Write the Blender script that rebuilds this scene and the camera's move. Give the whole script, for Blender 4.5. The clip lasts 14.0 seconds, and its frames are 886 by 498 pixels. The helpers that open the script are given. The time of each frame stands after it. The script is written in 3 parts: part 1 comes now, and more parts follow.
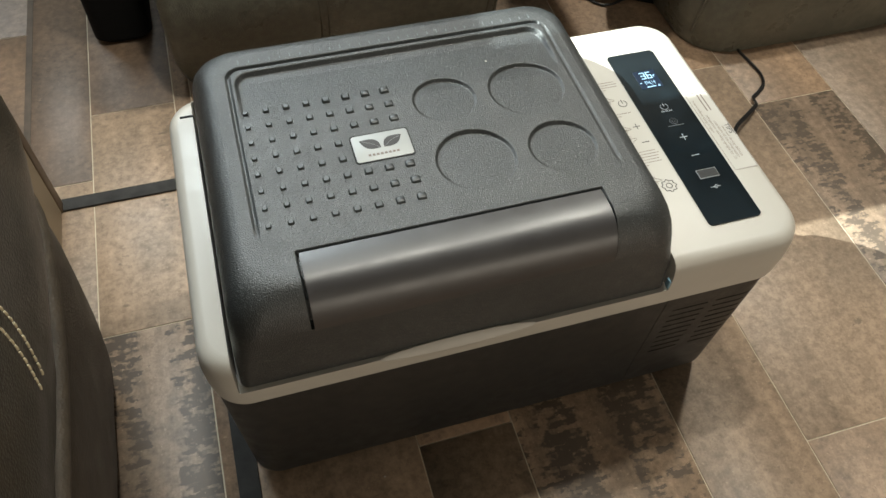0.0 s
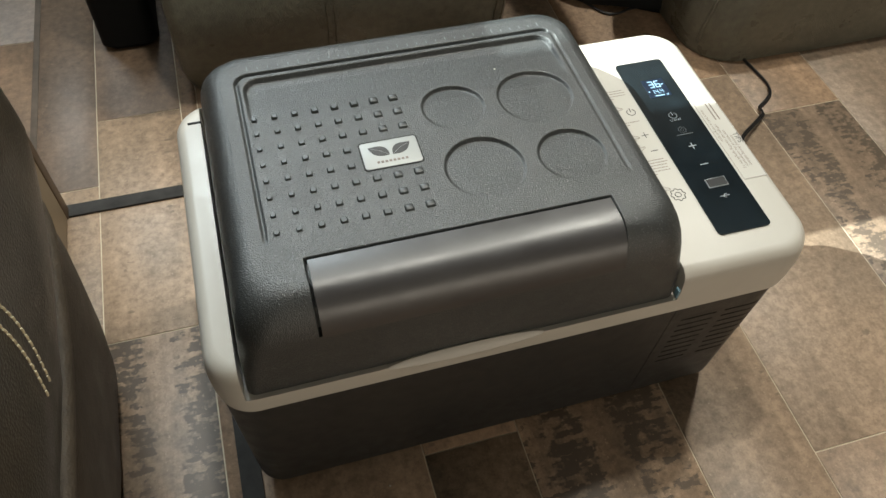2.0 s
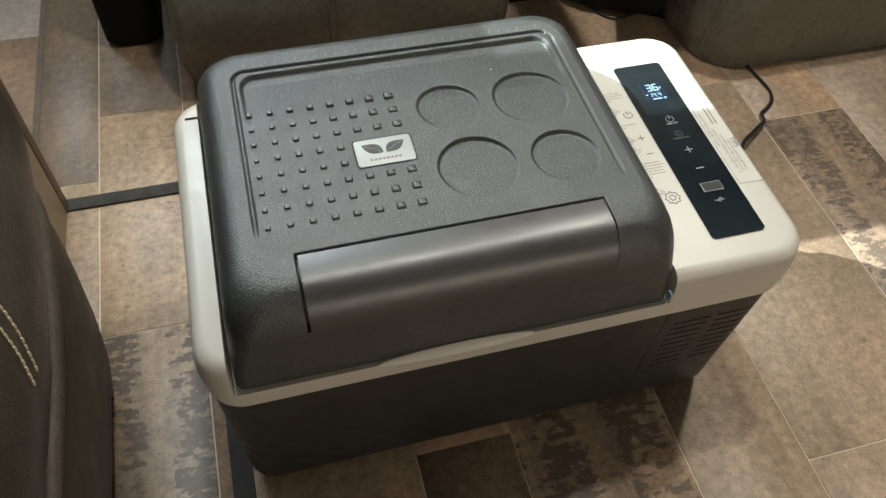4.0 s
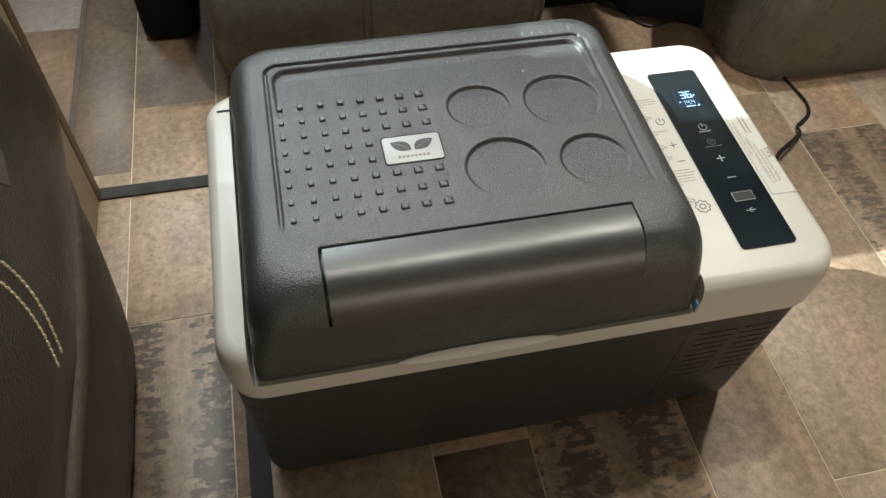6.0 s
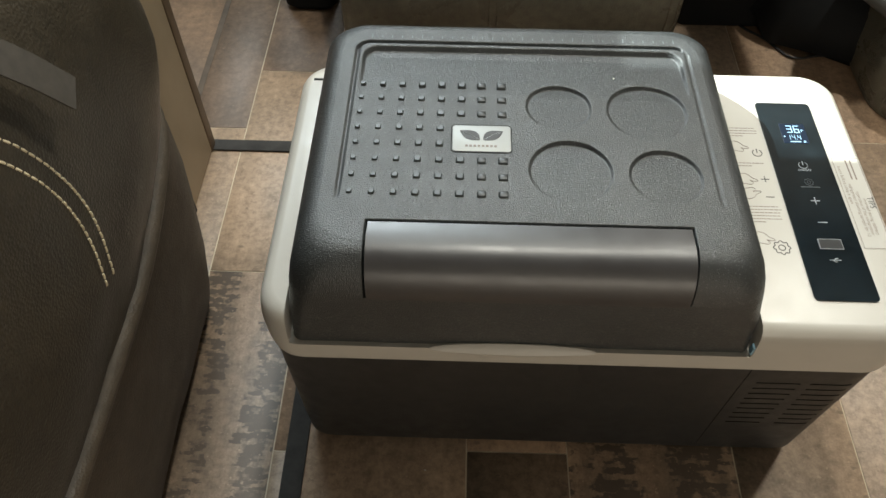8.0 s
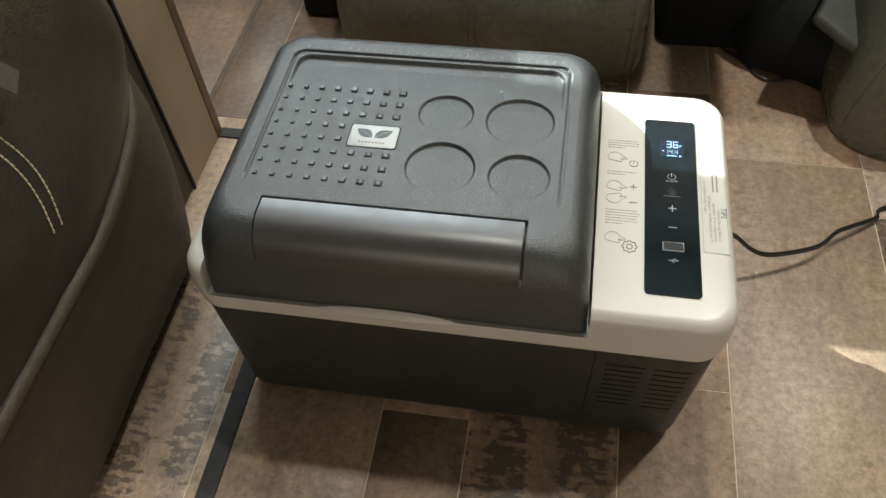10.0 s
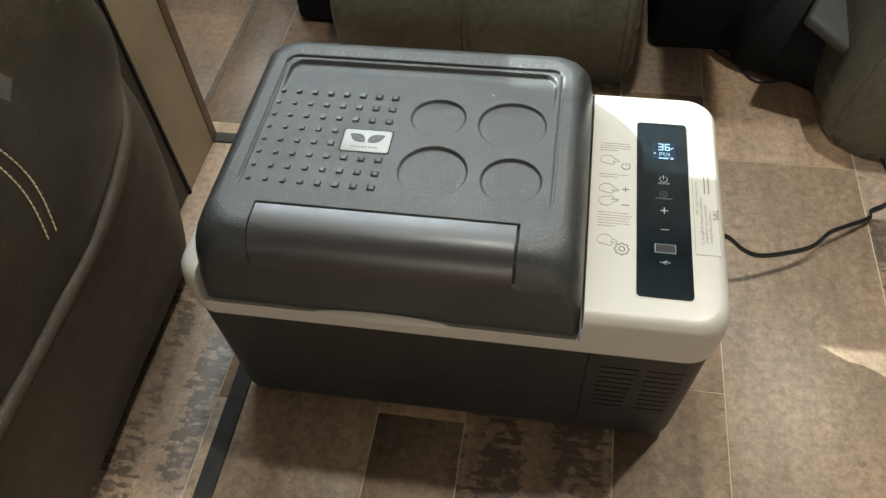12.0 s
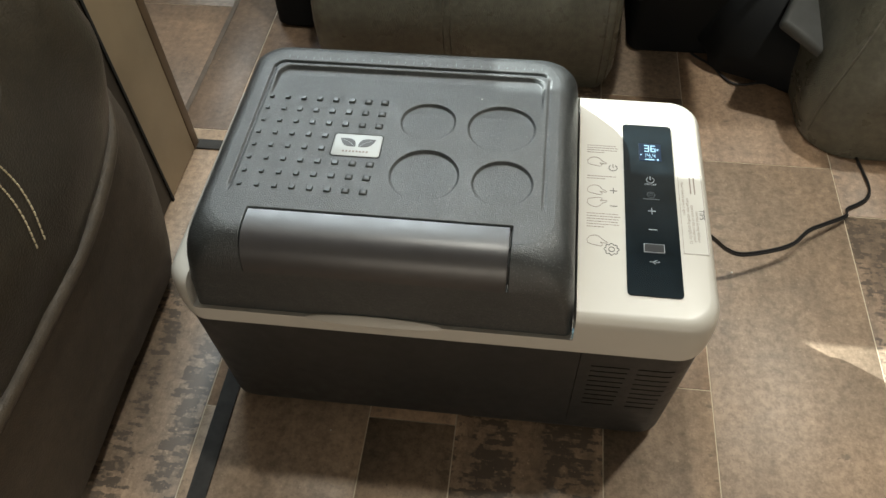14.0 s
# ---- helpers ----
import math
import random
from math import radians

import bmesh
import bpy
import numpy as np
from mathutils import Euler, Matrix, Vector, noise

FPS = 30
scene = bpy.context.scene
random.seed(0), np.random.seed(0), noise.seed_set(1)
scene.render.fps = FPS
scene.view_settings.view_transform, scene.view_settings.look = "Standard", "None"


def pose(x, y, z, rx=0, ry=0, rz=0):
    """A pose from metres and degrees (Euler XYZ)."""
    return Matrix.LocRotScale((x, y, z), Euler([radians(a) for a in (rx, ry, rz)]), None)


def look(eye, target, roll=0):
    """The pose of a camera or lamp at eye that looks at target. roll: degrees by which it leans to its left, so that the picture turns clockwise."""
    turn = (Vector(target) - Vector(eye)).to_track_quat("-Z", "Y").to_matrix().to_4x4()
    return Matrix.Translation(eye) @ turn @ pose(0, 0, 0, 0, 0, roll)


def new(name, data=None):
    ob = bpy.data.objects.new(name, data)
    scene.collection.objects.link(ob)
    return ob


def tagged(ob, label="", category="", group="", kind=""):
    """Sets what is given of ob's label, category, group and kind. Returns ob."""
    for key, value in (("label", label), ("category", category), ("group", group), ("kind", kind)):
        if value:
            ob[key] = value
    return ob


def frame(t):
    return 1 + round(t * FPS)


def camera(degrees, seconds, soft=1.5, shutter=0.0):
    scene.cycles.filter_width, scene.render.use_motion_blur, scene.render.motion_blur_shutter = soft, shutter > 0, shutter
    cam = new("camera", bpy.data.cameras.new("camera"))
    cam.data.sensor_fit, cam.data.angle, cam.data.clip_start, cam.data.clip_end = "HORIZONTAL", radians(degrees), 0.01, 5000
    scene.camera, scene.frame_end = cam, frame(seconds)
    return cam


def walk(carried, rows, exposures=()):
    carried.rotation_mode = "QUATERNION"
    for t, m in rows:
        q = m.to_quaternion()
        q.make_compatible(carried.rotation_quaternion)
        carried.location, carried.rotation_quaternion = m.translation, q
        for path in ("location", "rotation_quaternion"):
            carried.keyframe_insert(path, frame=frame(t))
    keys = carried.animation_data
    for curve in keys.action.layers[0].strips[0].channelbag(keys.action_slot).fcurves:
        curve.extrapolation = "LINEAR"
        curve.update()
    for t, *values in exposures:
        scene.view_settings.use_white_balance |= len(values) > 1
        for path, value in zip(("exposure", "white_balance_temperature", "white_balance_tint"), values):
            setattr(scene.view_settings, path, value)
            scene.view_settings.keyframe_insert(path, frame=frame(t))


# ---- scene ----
cam = camera(60.0, 14.0)
PATH = [
    (0, (-0.205, -0.485, 0.854), (0.182, 0.622, -0.767), 3.5),
    (0.5, (-0.206, -0.488, 0.852), (0.18, 0.62, -0.767), 3.6),
    (1, (-0.208, -0.484, 0.854), (0.179, 0.634, -0.758), 3.6),
    (1.5, (-0.204, -0.482, 0.853), (0.183, 0.641, -0.756), 3.6),
    (2, (-0.21, -0.482, 0.851), (0.177, 0.643, -0.757), 3.6),
    (2.5, (-0.201, -0.482, 0.848), (0.188, 0.645, -0.759), 3.8),
    (3, (-0.199, -0.482, 0.848), (0.188, 0.644, -0.759), 4.0),
    (5.5, (-0.198, -0.502, 0.851), (0.129, 0.659, -0.745), 3.4),
    (6, (-0.197, -0.492, 0.844), (0.11, 0.672, -0.753), 3.4),
    (6.5, (-0.19, -0.492, 0.841), (0.094, 0.68, -0.755), 3.8),
    (7, (-0.189, -0.488, 0.839), (0.04, 0.697, -0.756), 4.0),
    (7.5, (-0.165, -0.497, 0.84), (-0.066, 0.711, -0.751), 2.1),
    (8, (-0.129, -0.506, 0.838), (-0.156, 0.693, -0.762), 0.5),
    (8.5, (-0.036, -0.543, 0.917), (-0.164, 0.644, -0.688), -0.7),
    (8.7, (0.011, -0.569, 0.913), (-0.155, 0.631, -0.678), -1.5),
    (11, (0.088, -0.581, 0.929), (-0.185, 0.594, -0.667), -4.6),
    (11.5, (0.088, -0.579, 0.928), (-0.177, 0.602, -0.663), -4.5),
    (12, (0.087, -0.58, 0.926), (-0.173, 0.606, -0.663), -4.5),
    (12.5, (0.085, -0.583, 0.932), (-0.162, 0.609, -0.655), -4.1),
    (13, (0.078, -0.582, 0.932), (-0.154, 0.616, -0.653), -3.8),
    (13.5, (0.074, -0.585, 0.932), (-0.147, 0.618, -0.651), -3.5),
    (14, (0.069, -0.587, 0.929), (-0.125, 0.619, -0.655), -2.8),
]
EXPOSURE = 1.69
walk(cam, [(t, look(eye, target, roll)) for t, eye, target, roll in PATH], ((0, EXPOSURE), (14, EXPOSURE)))

# world, sun and lamps
SUN = Vector((1.0, -0.64, -0.85))
world = bpy.data.worlds.new("sky")
scene.world = world
world.use_nodes = True
sky = world.node_tree.nodes.new("ShaderNodeTexSky")
sky.sky_type, sky.sun_disc = "NISHITA", False
sky.sun_elevation, sky.sun_rotation = math.atan2(0.85, 1.187), math.atan2(-1.0, 0.64)
world.node_tree.links.new(sky.outputs[0], world.node_tree.nodes["Background"].inputs[0])
world.node_tree.nodes["Background"].inputs[1].default_value = 0.1


def lamp(name, kind, m, energy, colour, **more):
    data = bpy.data.lights.new(name, kind)
    data.energy, data.color = energy, colour
    if "size" in more:
        data.shape, data.size, data.size_y = more["shape"], more["size"], more.get("size_y", more["size"])
    if "angle" in more:
        data.angle = radians(more["angle"])
    ob = new(name, data)
    ob.matrix_world = m
    return ob


lamp("sun", "SUN", look((0, 0, 3), Vector((0, 0, 3)) + SUN), 4.4, (0.90, 1.0, 0.96), angle=0.15)
lamp("ceiling_lamp", "AREA", pose(0.05, 0.36, 2.40), 6.6, (0.965, 0.945, 0.835), shape="DISK", size=0.11)
lamp("ceiling_lamp", "AREA", pose(1.00, 0.62, 2.40), 11.2, (0.965, 0.945, 0.835), shape="DISK", size=0.11)
# Soft light for daylight from the back; the wall there has no window.
lamp("fill_light", "AREA", pose(-0.58, 1.57, 1.84, -90, 0, 0), 18.0, (0.82, 0.94, 0.98), shape="RECTANGLE", size=1.1, size_y=0.80)
# Unseen warm fill added behind the camera to brighten faces turned forward.
lamp("fill_light", "AREA", pose(0.30, -1.77, 0.36, 90, 0, 0), 2.2, (1.0, 0.90, 0.74), shape="RECTANGLE", size=1.4, size_y=0.5)


# materials
def shader(name, rough=0.5, metal=0.0, colour=(0.5, 0.5, 0.5)):
    m = bpy.data.materials.new(name)
    m.use_nodes = True
    b = m.node_tree.nodes["Principled BSDF"]
    b.inputs["Base Color"].default_value = (*colour, 1)
    b.inputs["Roughness"].default_value, b.inputs["Metallic"].default_value = rough, metal
    return m, m.node_tree, b


def node(tree, kind, **values):
    n = tree.nodes.new(kind)
    for key, value in values.items():
        n.inputs[key].default_value = value
    return n


def coords(tree, scale=(1, 1, 1), random_shift=False):
    tc = tree.nodes.new("ShaderNodeTexCoord")
    mp = node(tree, "ShaderNodeMapping", Scale=scale)
    tree.links.new(tc.outputs["Object"], mp.inputs["Vector"])
    if random_shift:
        info = tree.nodes.new("ShaderNodeObjectInfo")
        mul = tree.nodes.new("ShaderNodeVectorMath")
        mul.operation = "SCALE"
        mul.inputs[0].default_value = (13.0, 37.0, 5.0)
        tree.links.new(info.outputs["Random"], mul.inputs["Scale"])
        tree.links.new(mul.outputs[0], mp.inputs["Location"])
    return mp.outputs[0]


def noise_tex(tree, vec, scale, detail=4.0, rough=0.55):
    n = node(tree, "ShaderNodeTexNoise", Scale=scale, Detail=detail, Roughness=rough)
    tree.links.new(vec, n.inputs["Vector"])
    return n.outputs[0]


def ramp(tree, fac, stops):
    r = tree.nodes.new("ShaderNodeValToRGB")
    while len(r.color_ramp.elements) < len(stops):
        r.color_ramp.elements.new(0.5)
    for e, (p, c) in zip(r.color_ramp.elements, stops):
        e.position, e.color = p, (*c, 1) if len(c) == 3 else c
    tree.links.new(fac, r.inputs[0])
    return r.outputs[0]


def mix(tree, fac, a, b, mode="MIX"):
    n = tree.nodes.new("ShaderNodeMix")
    n.data_type, n.blend_type = "RGBA", mode
    for sock, v in ((n.inputs[0], fac), (n.inputs[6], a), (n.inputs[7], b)):
        if isinstance(v, (int, float)):
            sock.default_value = v
        elif isinstance(v, tuple):
            sock.default_value = (*v, 1)
        else:
            tree.links.new(v, sock)
    return n.outputs[2]


def bump(tree, b, height, strength, distance):
    n = node(tree, "ShaderNodeBump", Strength=strength, Distance=distance)
    tree.links.new(height, n.inputs["Height"])
    tree.links.new(n.outputs[0], b.inputs["Normal"])


def plastic(name, colour, dark, rough, grain, depth, grain_scale, gloss=0.5, glint=0.0):
    """Moulded plastic: pebbled grain, faint wear in colour and gloss, pale glints painted on request."""
    m, tree, b = shader(name, rough)
    v = coords(tree)
    base = ramp(tree, noise_tex(tree, v, 28.0), ((0.3, dark), (0.75, colour)))
    # Pale specks in the base colour imitate light sparkling on the grain.
    if glint:
        base = mix(tree, ramp(tree, noise_tex(tree, v, 620.0, 1.0), ((0.64, (0, 0, 0)), (0.70, (1, 1, 1)))), base, (glint, glint * 1.05, glint * 1.06))
    tree.links.new(base, b.inputs["Base Color"])
    r = ramp(tree, noise_tex(tree, v, 60.0, 6.0), ((0.3, (rough - 0.06,) * 3), (0.7, (rough + 0.07,) * 3)))
    tree.links.new(r, b.inputs["Roughness"])
    b.inputs["Specular IOR Level"].default_value = gloss
    if grain:
        bump(tree, b, noise_tex(tree, v, grain_scale, 1.5, 0.5), grain, depth)
    return m


def leather(name, colour, dark, rough=0.42):
    m, tree, b = shader(name, rough)
    v = coords(tree)
    base = ramp(tree, noise_tex(tree, v, 5.0, 6.0), ((0.3, dark), (0.72, colour)))
    fine = ramp(tree, noise_tex(tree, v, 90.0, 3.0), ((0.3, (0.75, 0.75, 0.75)), (0.7, (1.1, 1.1, 1.1))))
    tree.links.new(mix(tree, 1.0, base, fine, "MULTIPLY"), b.inputs["Base Color"])
    vor = node(tree, "ShaderNodeTexVoronoi", Scale=420.0)
    tree.links.new(v, vor.inputs["Vector"])
    h = mix(tree, 0.35, vor.outputs["Distance"], noise_tex(tree, v, 22.0, 5.0))
    bump(tree, b, h, 0.35, 0.002)
    tree.links.new(ramp(tree, noise_tex(tree, v, 14.0), ((0.3, (rough - 0.08,) * 3), (0.7, (rough + 0.1,) * 3))), b.inputs["Roughness"])
    return m


def noise_colour(tree, vec, scale):
    n = node(tree, "ShaderNodeTexNoise", Scale=scale, Detail=2.0)
    tree.links.new(vec, n.inputs["Vector"])
    centred = tree.nodes.new("ShaderNodeVectorMath")
    centred.operation = "SUBTRACT"
    centred.inputs[1].default_value = (0.5, 0.5, 0.5)
    tree.links.new(n.outputs["Color"], centred.inputs[0])
    return centred.outputs[0]


def math_node(tree, operation, *values):
    n = tree.nodes.new("ShaderNodeMath")
    n.operation = operation
    for sock, v in zip(n.inputs, values):
        if isinstance(v, (int, float)):
            sock.default_value = v
        else:
            tree.links.new(v, sock)
    return n.outputs[0]


def plank_material(name, light, mid, dark, worn, dashes):
    """Weathered board print: streaks along the board, mottling, worn dark dashes across it."""
    m, tree, b = shader(name, 0.5)
    b.inputs["Specular IOR Level"].default_value = 0.42
    v = coords(tree, (1, 1, 1), True)
    v_long = coords(tree, (1.0, 0.16, 1.0), True)
    def dashes_at(height, length):
        """Blocky dashes lying across the board: ragged rows of one height, each row on its own."""
        wob = mix(tree, height * 1.5, v, noise_colour(tree, v, 120.0), "ADD")
        snap = tree.nodes.new("ShaderNodeVectorMath")
        snap.operation = "SNAP"
        snap.inputs[1].default_value = (0.0007, height, 1.0)
        tree.links.new(wob, snap.inputs[0])
        grow = tree.nodes.new("ShaderNodeVectorMath")
        grow.operation = "MULTIPLY"
        grow.inputs[1].default_value = (1.0 / length, 2.7 / height, 1.0)
        tree.links.new(snap.outputs[0], grow.inputs[0])
        return noise_tex(tree, grow.outputs[0], 1.0, 3.0, 0.6)
    info = tree.nodes.new("ShaderNodeObjectInfo")
    base = ramp(tree, noise_tex(tree, v_long, 22.0, 8.0, 0.62), ((0.28, dark), (0.5, mid), (0.72, light)))
    cloud = ramp(tree, noise_tex(tree, v, 6.5, 5.0), ((0.35, (0.82, 0.83, 0.84)), (0.65, (1.09, 1.06, 1.03))))
    base = mix(tree, 1.0, base, cloud, "MULTIPLY")
    tone = ramp(tree, info.outputs["Random"], ((0.0, (0.84, 0.84, 0.86)), (1.0, (1.14, 1.11, 1.08))))
    base = mix(tree, 1.0, base, tone, "MULTIPLY")
    mottle = ramp(tree, noise_tex(tree, v, 85.0, 9.0, 0.75), ((0.32, (0.52, 0.51, 0.50)), (0.68, (1.32, 1.31, 1.29))))
    base = mix(tree, 0.9, base, mottle, "MULTIPLY")
    area = noise_tex(tree, v_long, 20.0, 3.0)
    speck = mix(tree, 0.40, dashes_at(0.0068, 0.034), dashes_at(0.0036, 0.018))
    # a pale streak runs down the middle of the board, the dashes stand on both sides of it
    split = tree.nodes.new("ShaderNodeSeparateXYZ")
    tree.links.new(coords(tree), split.inputs[0])
    drift = math_node(tree, "MULTIPLY_ADD", noise_tex(tree, v, 9.0, 3.0), 0.07, -0.035)
    off = math_node(tree, "ABSOLUTE", math_node(tree, "ADD", split.outputs[0], drift))
    streak = ramp(tree, off, ((0.008, (1, 1, 1)), (0.024, (0, 0, 0))))
    both = math_node(tree, "MULTIPLY_ADD", streak, -0.10, mix(tree, 0.70, area, speck))
    spots = ramp(tree, both, ((dashes, (0, 0, 0)), (dashes + 0.038, (0.92, 0.92, 0.92))))
    base = mix(tree, spots, base, worn)
    pits = ramp(tree, noise_tex(tree, v, 130.0, 6.0, 0.7), ((0.60, (0, 0, 0)), (0.68, (0.6, 0.6, 0.6))))
    base = mix(tree, pits, base, worn)
    flecks = ramp(tree, noise_tex(tree, v, 210.0, 2.0), ((0.66, (0, 0, 0)), (0.74, (0.35, 0.35, 0.35))))
    base = mix(tree, flecks, base, tuple(min(1, c * 1.5) for c in light))
    tree.links.new(base, b.inputs["Base Color"])
    tree.links.new(ramp(tree, speck, ((0.3, (0.39,) * 3), (0.7, (0.55,) * 3))), b.inputs["Roughness"])
    bump(tree, b, mix(tree, 0.5, speck, noise_tex(tree, v_long, 120.0)), 0.18, 0.0015)
    return m


def plain(name, colour, rough=0.5, metal=0.0, vary=0.12, scale=20.0):
    m, tree, b = shader(name, rough, metal)
    v = coords(tree)
    lo, hi = tuple(c * (1 - vary) for c in colour), tuple(min(1, c * (1 + vary)) for c in colour)
    tree.links.new(ramp(tree, noise_tex(tree, v, scale, 5.0), ((0.3, lo), (0.7, hi))), b.inputs["Base Color"])
    return m


def glowing(name, colour, strength):
    m, tree, b = shader(name, 0.3, 0, (0.0, 0.0, 0.0))
    b.inputs["Emission Color"].default_value, b.inputs["Emission Strength"].default_value = (*colour, 1), strength
    return m


LID = plastic("lid_plastic", (0.026, 0.029, 0.030), (0.0185, 0.021, 0.022), 0.40, 0.72, 0.0010, 950.0, 0.8, 0.095)
STUD = plastic("stud_plastic", (0.030, 0.034, 0.036), (0.021, 0.024, 0.026), 0.44, 0.0, 0.0, 900.0, 0.7)
HANDLE = plastic("handle_plastic", (0.044, 0.041, 0.042), (0.034, 0.031, 0.032), 0.37, 0.16, 0.0003, 1200.0, 0.75)
BODY = plastic("body_plastic", (0.0190, 0.0185, 0.0180), (0.0145, 0.0140, 0.0137), 0.46, 0.35, 0.0005, 900.0, 0.45)
RIM = plastic("rim_plastic", (0.48, 0.452, 0.405), (0.465, 0.437, 0.39), 0.36, 0.12, 0.0003, 800.0)
BLACK = plain("black_rubber", (0.012, 0.012, 0.013), 0.6)
CORD = plain("cable_sheath", (0.012, 0.012, 0.013), 0.3)
GAP = plain("dark_gap", (0.004, 0.004, 0.004), 0.9)
GLASS = plain("panel_glass", (0.0075, 0.0120, 0.0150), 0.10, 0, 0.3, 40.0)
GLASS.node_tree.nodes["Principled BSDF"].inputs["Specular IOR Level"].default_value = 0.5
LCD = glowing("lcd_ground", (0.05, 0.16, 0.36), 0.07)
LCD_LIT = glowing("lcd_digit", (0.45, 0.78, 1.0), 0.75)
ICON = plain("printed_white", (0.33, 0.35, 0.37), 0.4)
ICON_DIM = plain("printed_dim", (0.10, 0.107, 0.115), 0.4)
INK = plain("printed_ink", (0.022, 0.020, 0.019), 0.5)
INK_FAINT = plain("printed_grey", (0.17, 0.13, 0.11), 0.5)
LABEL = plain("label_film", (0.50, 0.475, 0.43), 0.2, 0, 0.03)
CHROME = plain("badge_silver", (0.36, 0.37, 0.365), 0.5, 0.15, 0.06)
STEEL = plain("port_metal", (0.30, 0.31, 0.33), 0.5, 0.4)
SOCKET = plain("socket_grey", (0.014, 0.015, 0.017), 0.3)
TICK = plain("ruler_print", (0.20, 0.22, 0.24), 0.5)
FILM = plain("blue_film", (0.20, 0.36, 0.46), 0.4)
LEATHER = leather("brown_leather", (0.050, 0.040, 0.027), (0.027, 0.0215, 0.0145), 0.38)
LEATHER_BACK = leather("olive_leather", (0.160, 0.155, 0.122), (0.106, 0.101, 0.079), 0.31)
# Paler than the arm's leather: light caught on the roll is in the colour.
WELT = leather("lit_leather", (0.078, 0.060, 0.042), (0.046, 0.035, 0.024), 0.6)
FABRIC = leather("brown_fabric", (0.053, 0.038, 0.025), (0.032, 0.023, 0.015), 0.6)
THREAD = plain("cream_thread", (0.55, 0.47, 0.32), 0.7)
THREAD_DARK = plain("brown_thread", (0.10, 0.085, 0.06), 0.7)
STRAP = plain("grey_webbing", (0.058, 0.051, 0.043), 0.75, 0, 0.2, 150.0)
PANEL_WOOD = plain("tan_laminate", (0.30, 0.235, 0.155), 0.5, 0, 0.18, 6.0)
PANEL_EDGE = plain("brown_edge_band", (0.115, 0.078, 0.048), 0.5, 0, 0.2, 12.0)
STAND_IN = plain("stand_in_brown", (0.030, 0.023, 0.016), 0.6, 0, 0.2, 12.0)
WALL = plain("wall_paper", (0.25, 0.22, 0.18), 0.7, 0, 0.06, 4.0)
CEILING = plain("ceiling_vinyl", (0.36, 0.35, 0.325), 0.7, 0, 0.05, 4.0)
GROUT = plain("grout", (0.62, 0.53, 0.40), 0.8, 0, 0.12, 60.0)
STRIP = plain("rubber_strip", (0.033, 0.031, 0.029), 0.95, 0, 0.3, 50.0)
BROWN_STRIP = plain("brown_trim", (0.085, 0.062, 0.045), 0.8, 0, 0.2, 40.0)
PLANK = plank_material("plank_plain", (0.374, 0.258, 0.172), (0.296, 0.205, 0.138), (0.208, 0.144, 0.098), (0.156, 0.107, 0.076), 0.590)
PLANK_WORN = plank_material("plank_worn", (0.405, 0.292, 0.205), (0.262, 0.191, 0.136), (0.158, 0.117, 0.085), (0.088, 0.066, 0.049), 0.488)
# A browner board, darkened further to stand for shade on the floor.
PLANK_SHADED = plank_material("plank_shaded", (0.230, 0.155, 0.102), (0.186, 0.125, 0.083), (0.141, 0.095, 0.063), (0.101, 0.069, 0.046), 0.580)
PLANK_GREY = plank_material("plank_grey", (0.371, 0.276, 0.199), (0.304, 0.226, 0.162), (0.230, 0.171, 0.123), (0.168, 0.125, 0.090), 0.580)
DARK_METAL = plain("black_steel", (0.010, 0.012, 0.014), 0.45, 0.3)
GREY_PANEL = plain("grey_upholstery", (0.055, 0.057, 0.055), 0.6, 0, 0.15, 30.0)
BIN = plain("black_plastic", (0.006, 0.007, 0.008), 0.75)
BIN.node_tree.nodes["Principled BSDF"].inputs["Specular IOR Level"].default_value = 0.25


# mesh helpers
def finish(name, bm, material, parent=None, label="", angle=35):
    bmesh.ops.recalc_face_normals(bm, faces=bm.faces)
    me = bpy.data.meshes.new(name)
    bm.to_mesh(me)
    bm.free()
    me.polygons.foreach_set("use_smooth", [True] * len(me.polygons))
    me.set_sharp_from_angle(angle=radians(angle))
    me.materials.append(material)
    ob = new(name, me)
    if parent is not None:
        ob.parent = parent
    return tagged(ob, label)


def part(name, bm, material, parent, label="", angle=35):
    return finish(name, bm, material, parent, label, angle)


def thing(name, label, category, at=(0, 0, 0), group="", kind=""):
    ob = new(name)
    ob.empty_display_size = 0.05
    ob.location = at
    return tagged(ob, label, category, group, kind)


def box_bm(lo, hi, bevel=0.0, seg=2, bm=None):
    bm = bm or bmesh.new()
    made = bmesh.ops.create_cube(bm, size=1)["verts"]
    for v in made:
        v.co = [lo[i] + (v.co[i] + 0.5) * (hi[i] - lo[i]) for i in range(3)]
    if bevel:
        es = {e for v in made for e in v.link_edges}
        bmesh.ops.bevel(bm, geom=list(es), offset=bevel, segments=seg, affect="EDGES", profile=0.5)
    return bm


def rrect(x0, x1, y0, y1, r, n=8, front=()):
    """A rounded rectangle, from the front left corner on, with extra points along its front edge."""
    pts = []
    for k, (cx, cy, a0) in enumerate(((x0 + r, y0 + r, 180), (x1 - r, y0 + r, 270), (x1 - r, y1 - r, 0), (x0 + r, y1 - r, 90))):
        for i in range(n + 1):
            a = radians(a0 + 90 * i / n)
            pts.append((cx + r * math.cos(a), cy + r * math.sin(a)))
        if k == 0:
            pts += [(x, y0) for x in front]
    return pts


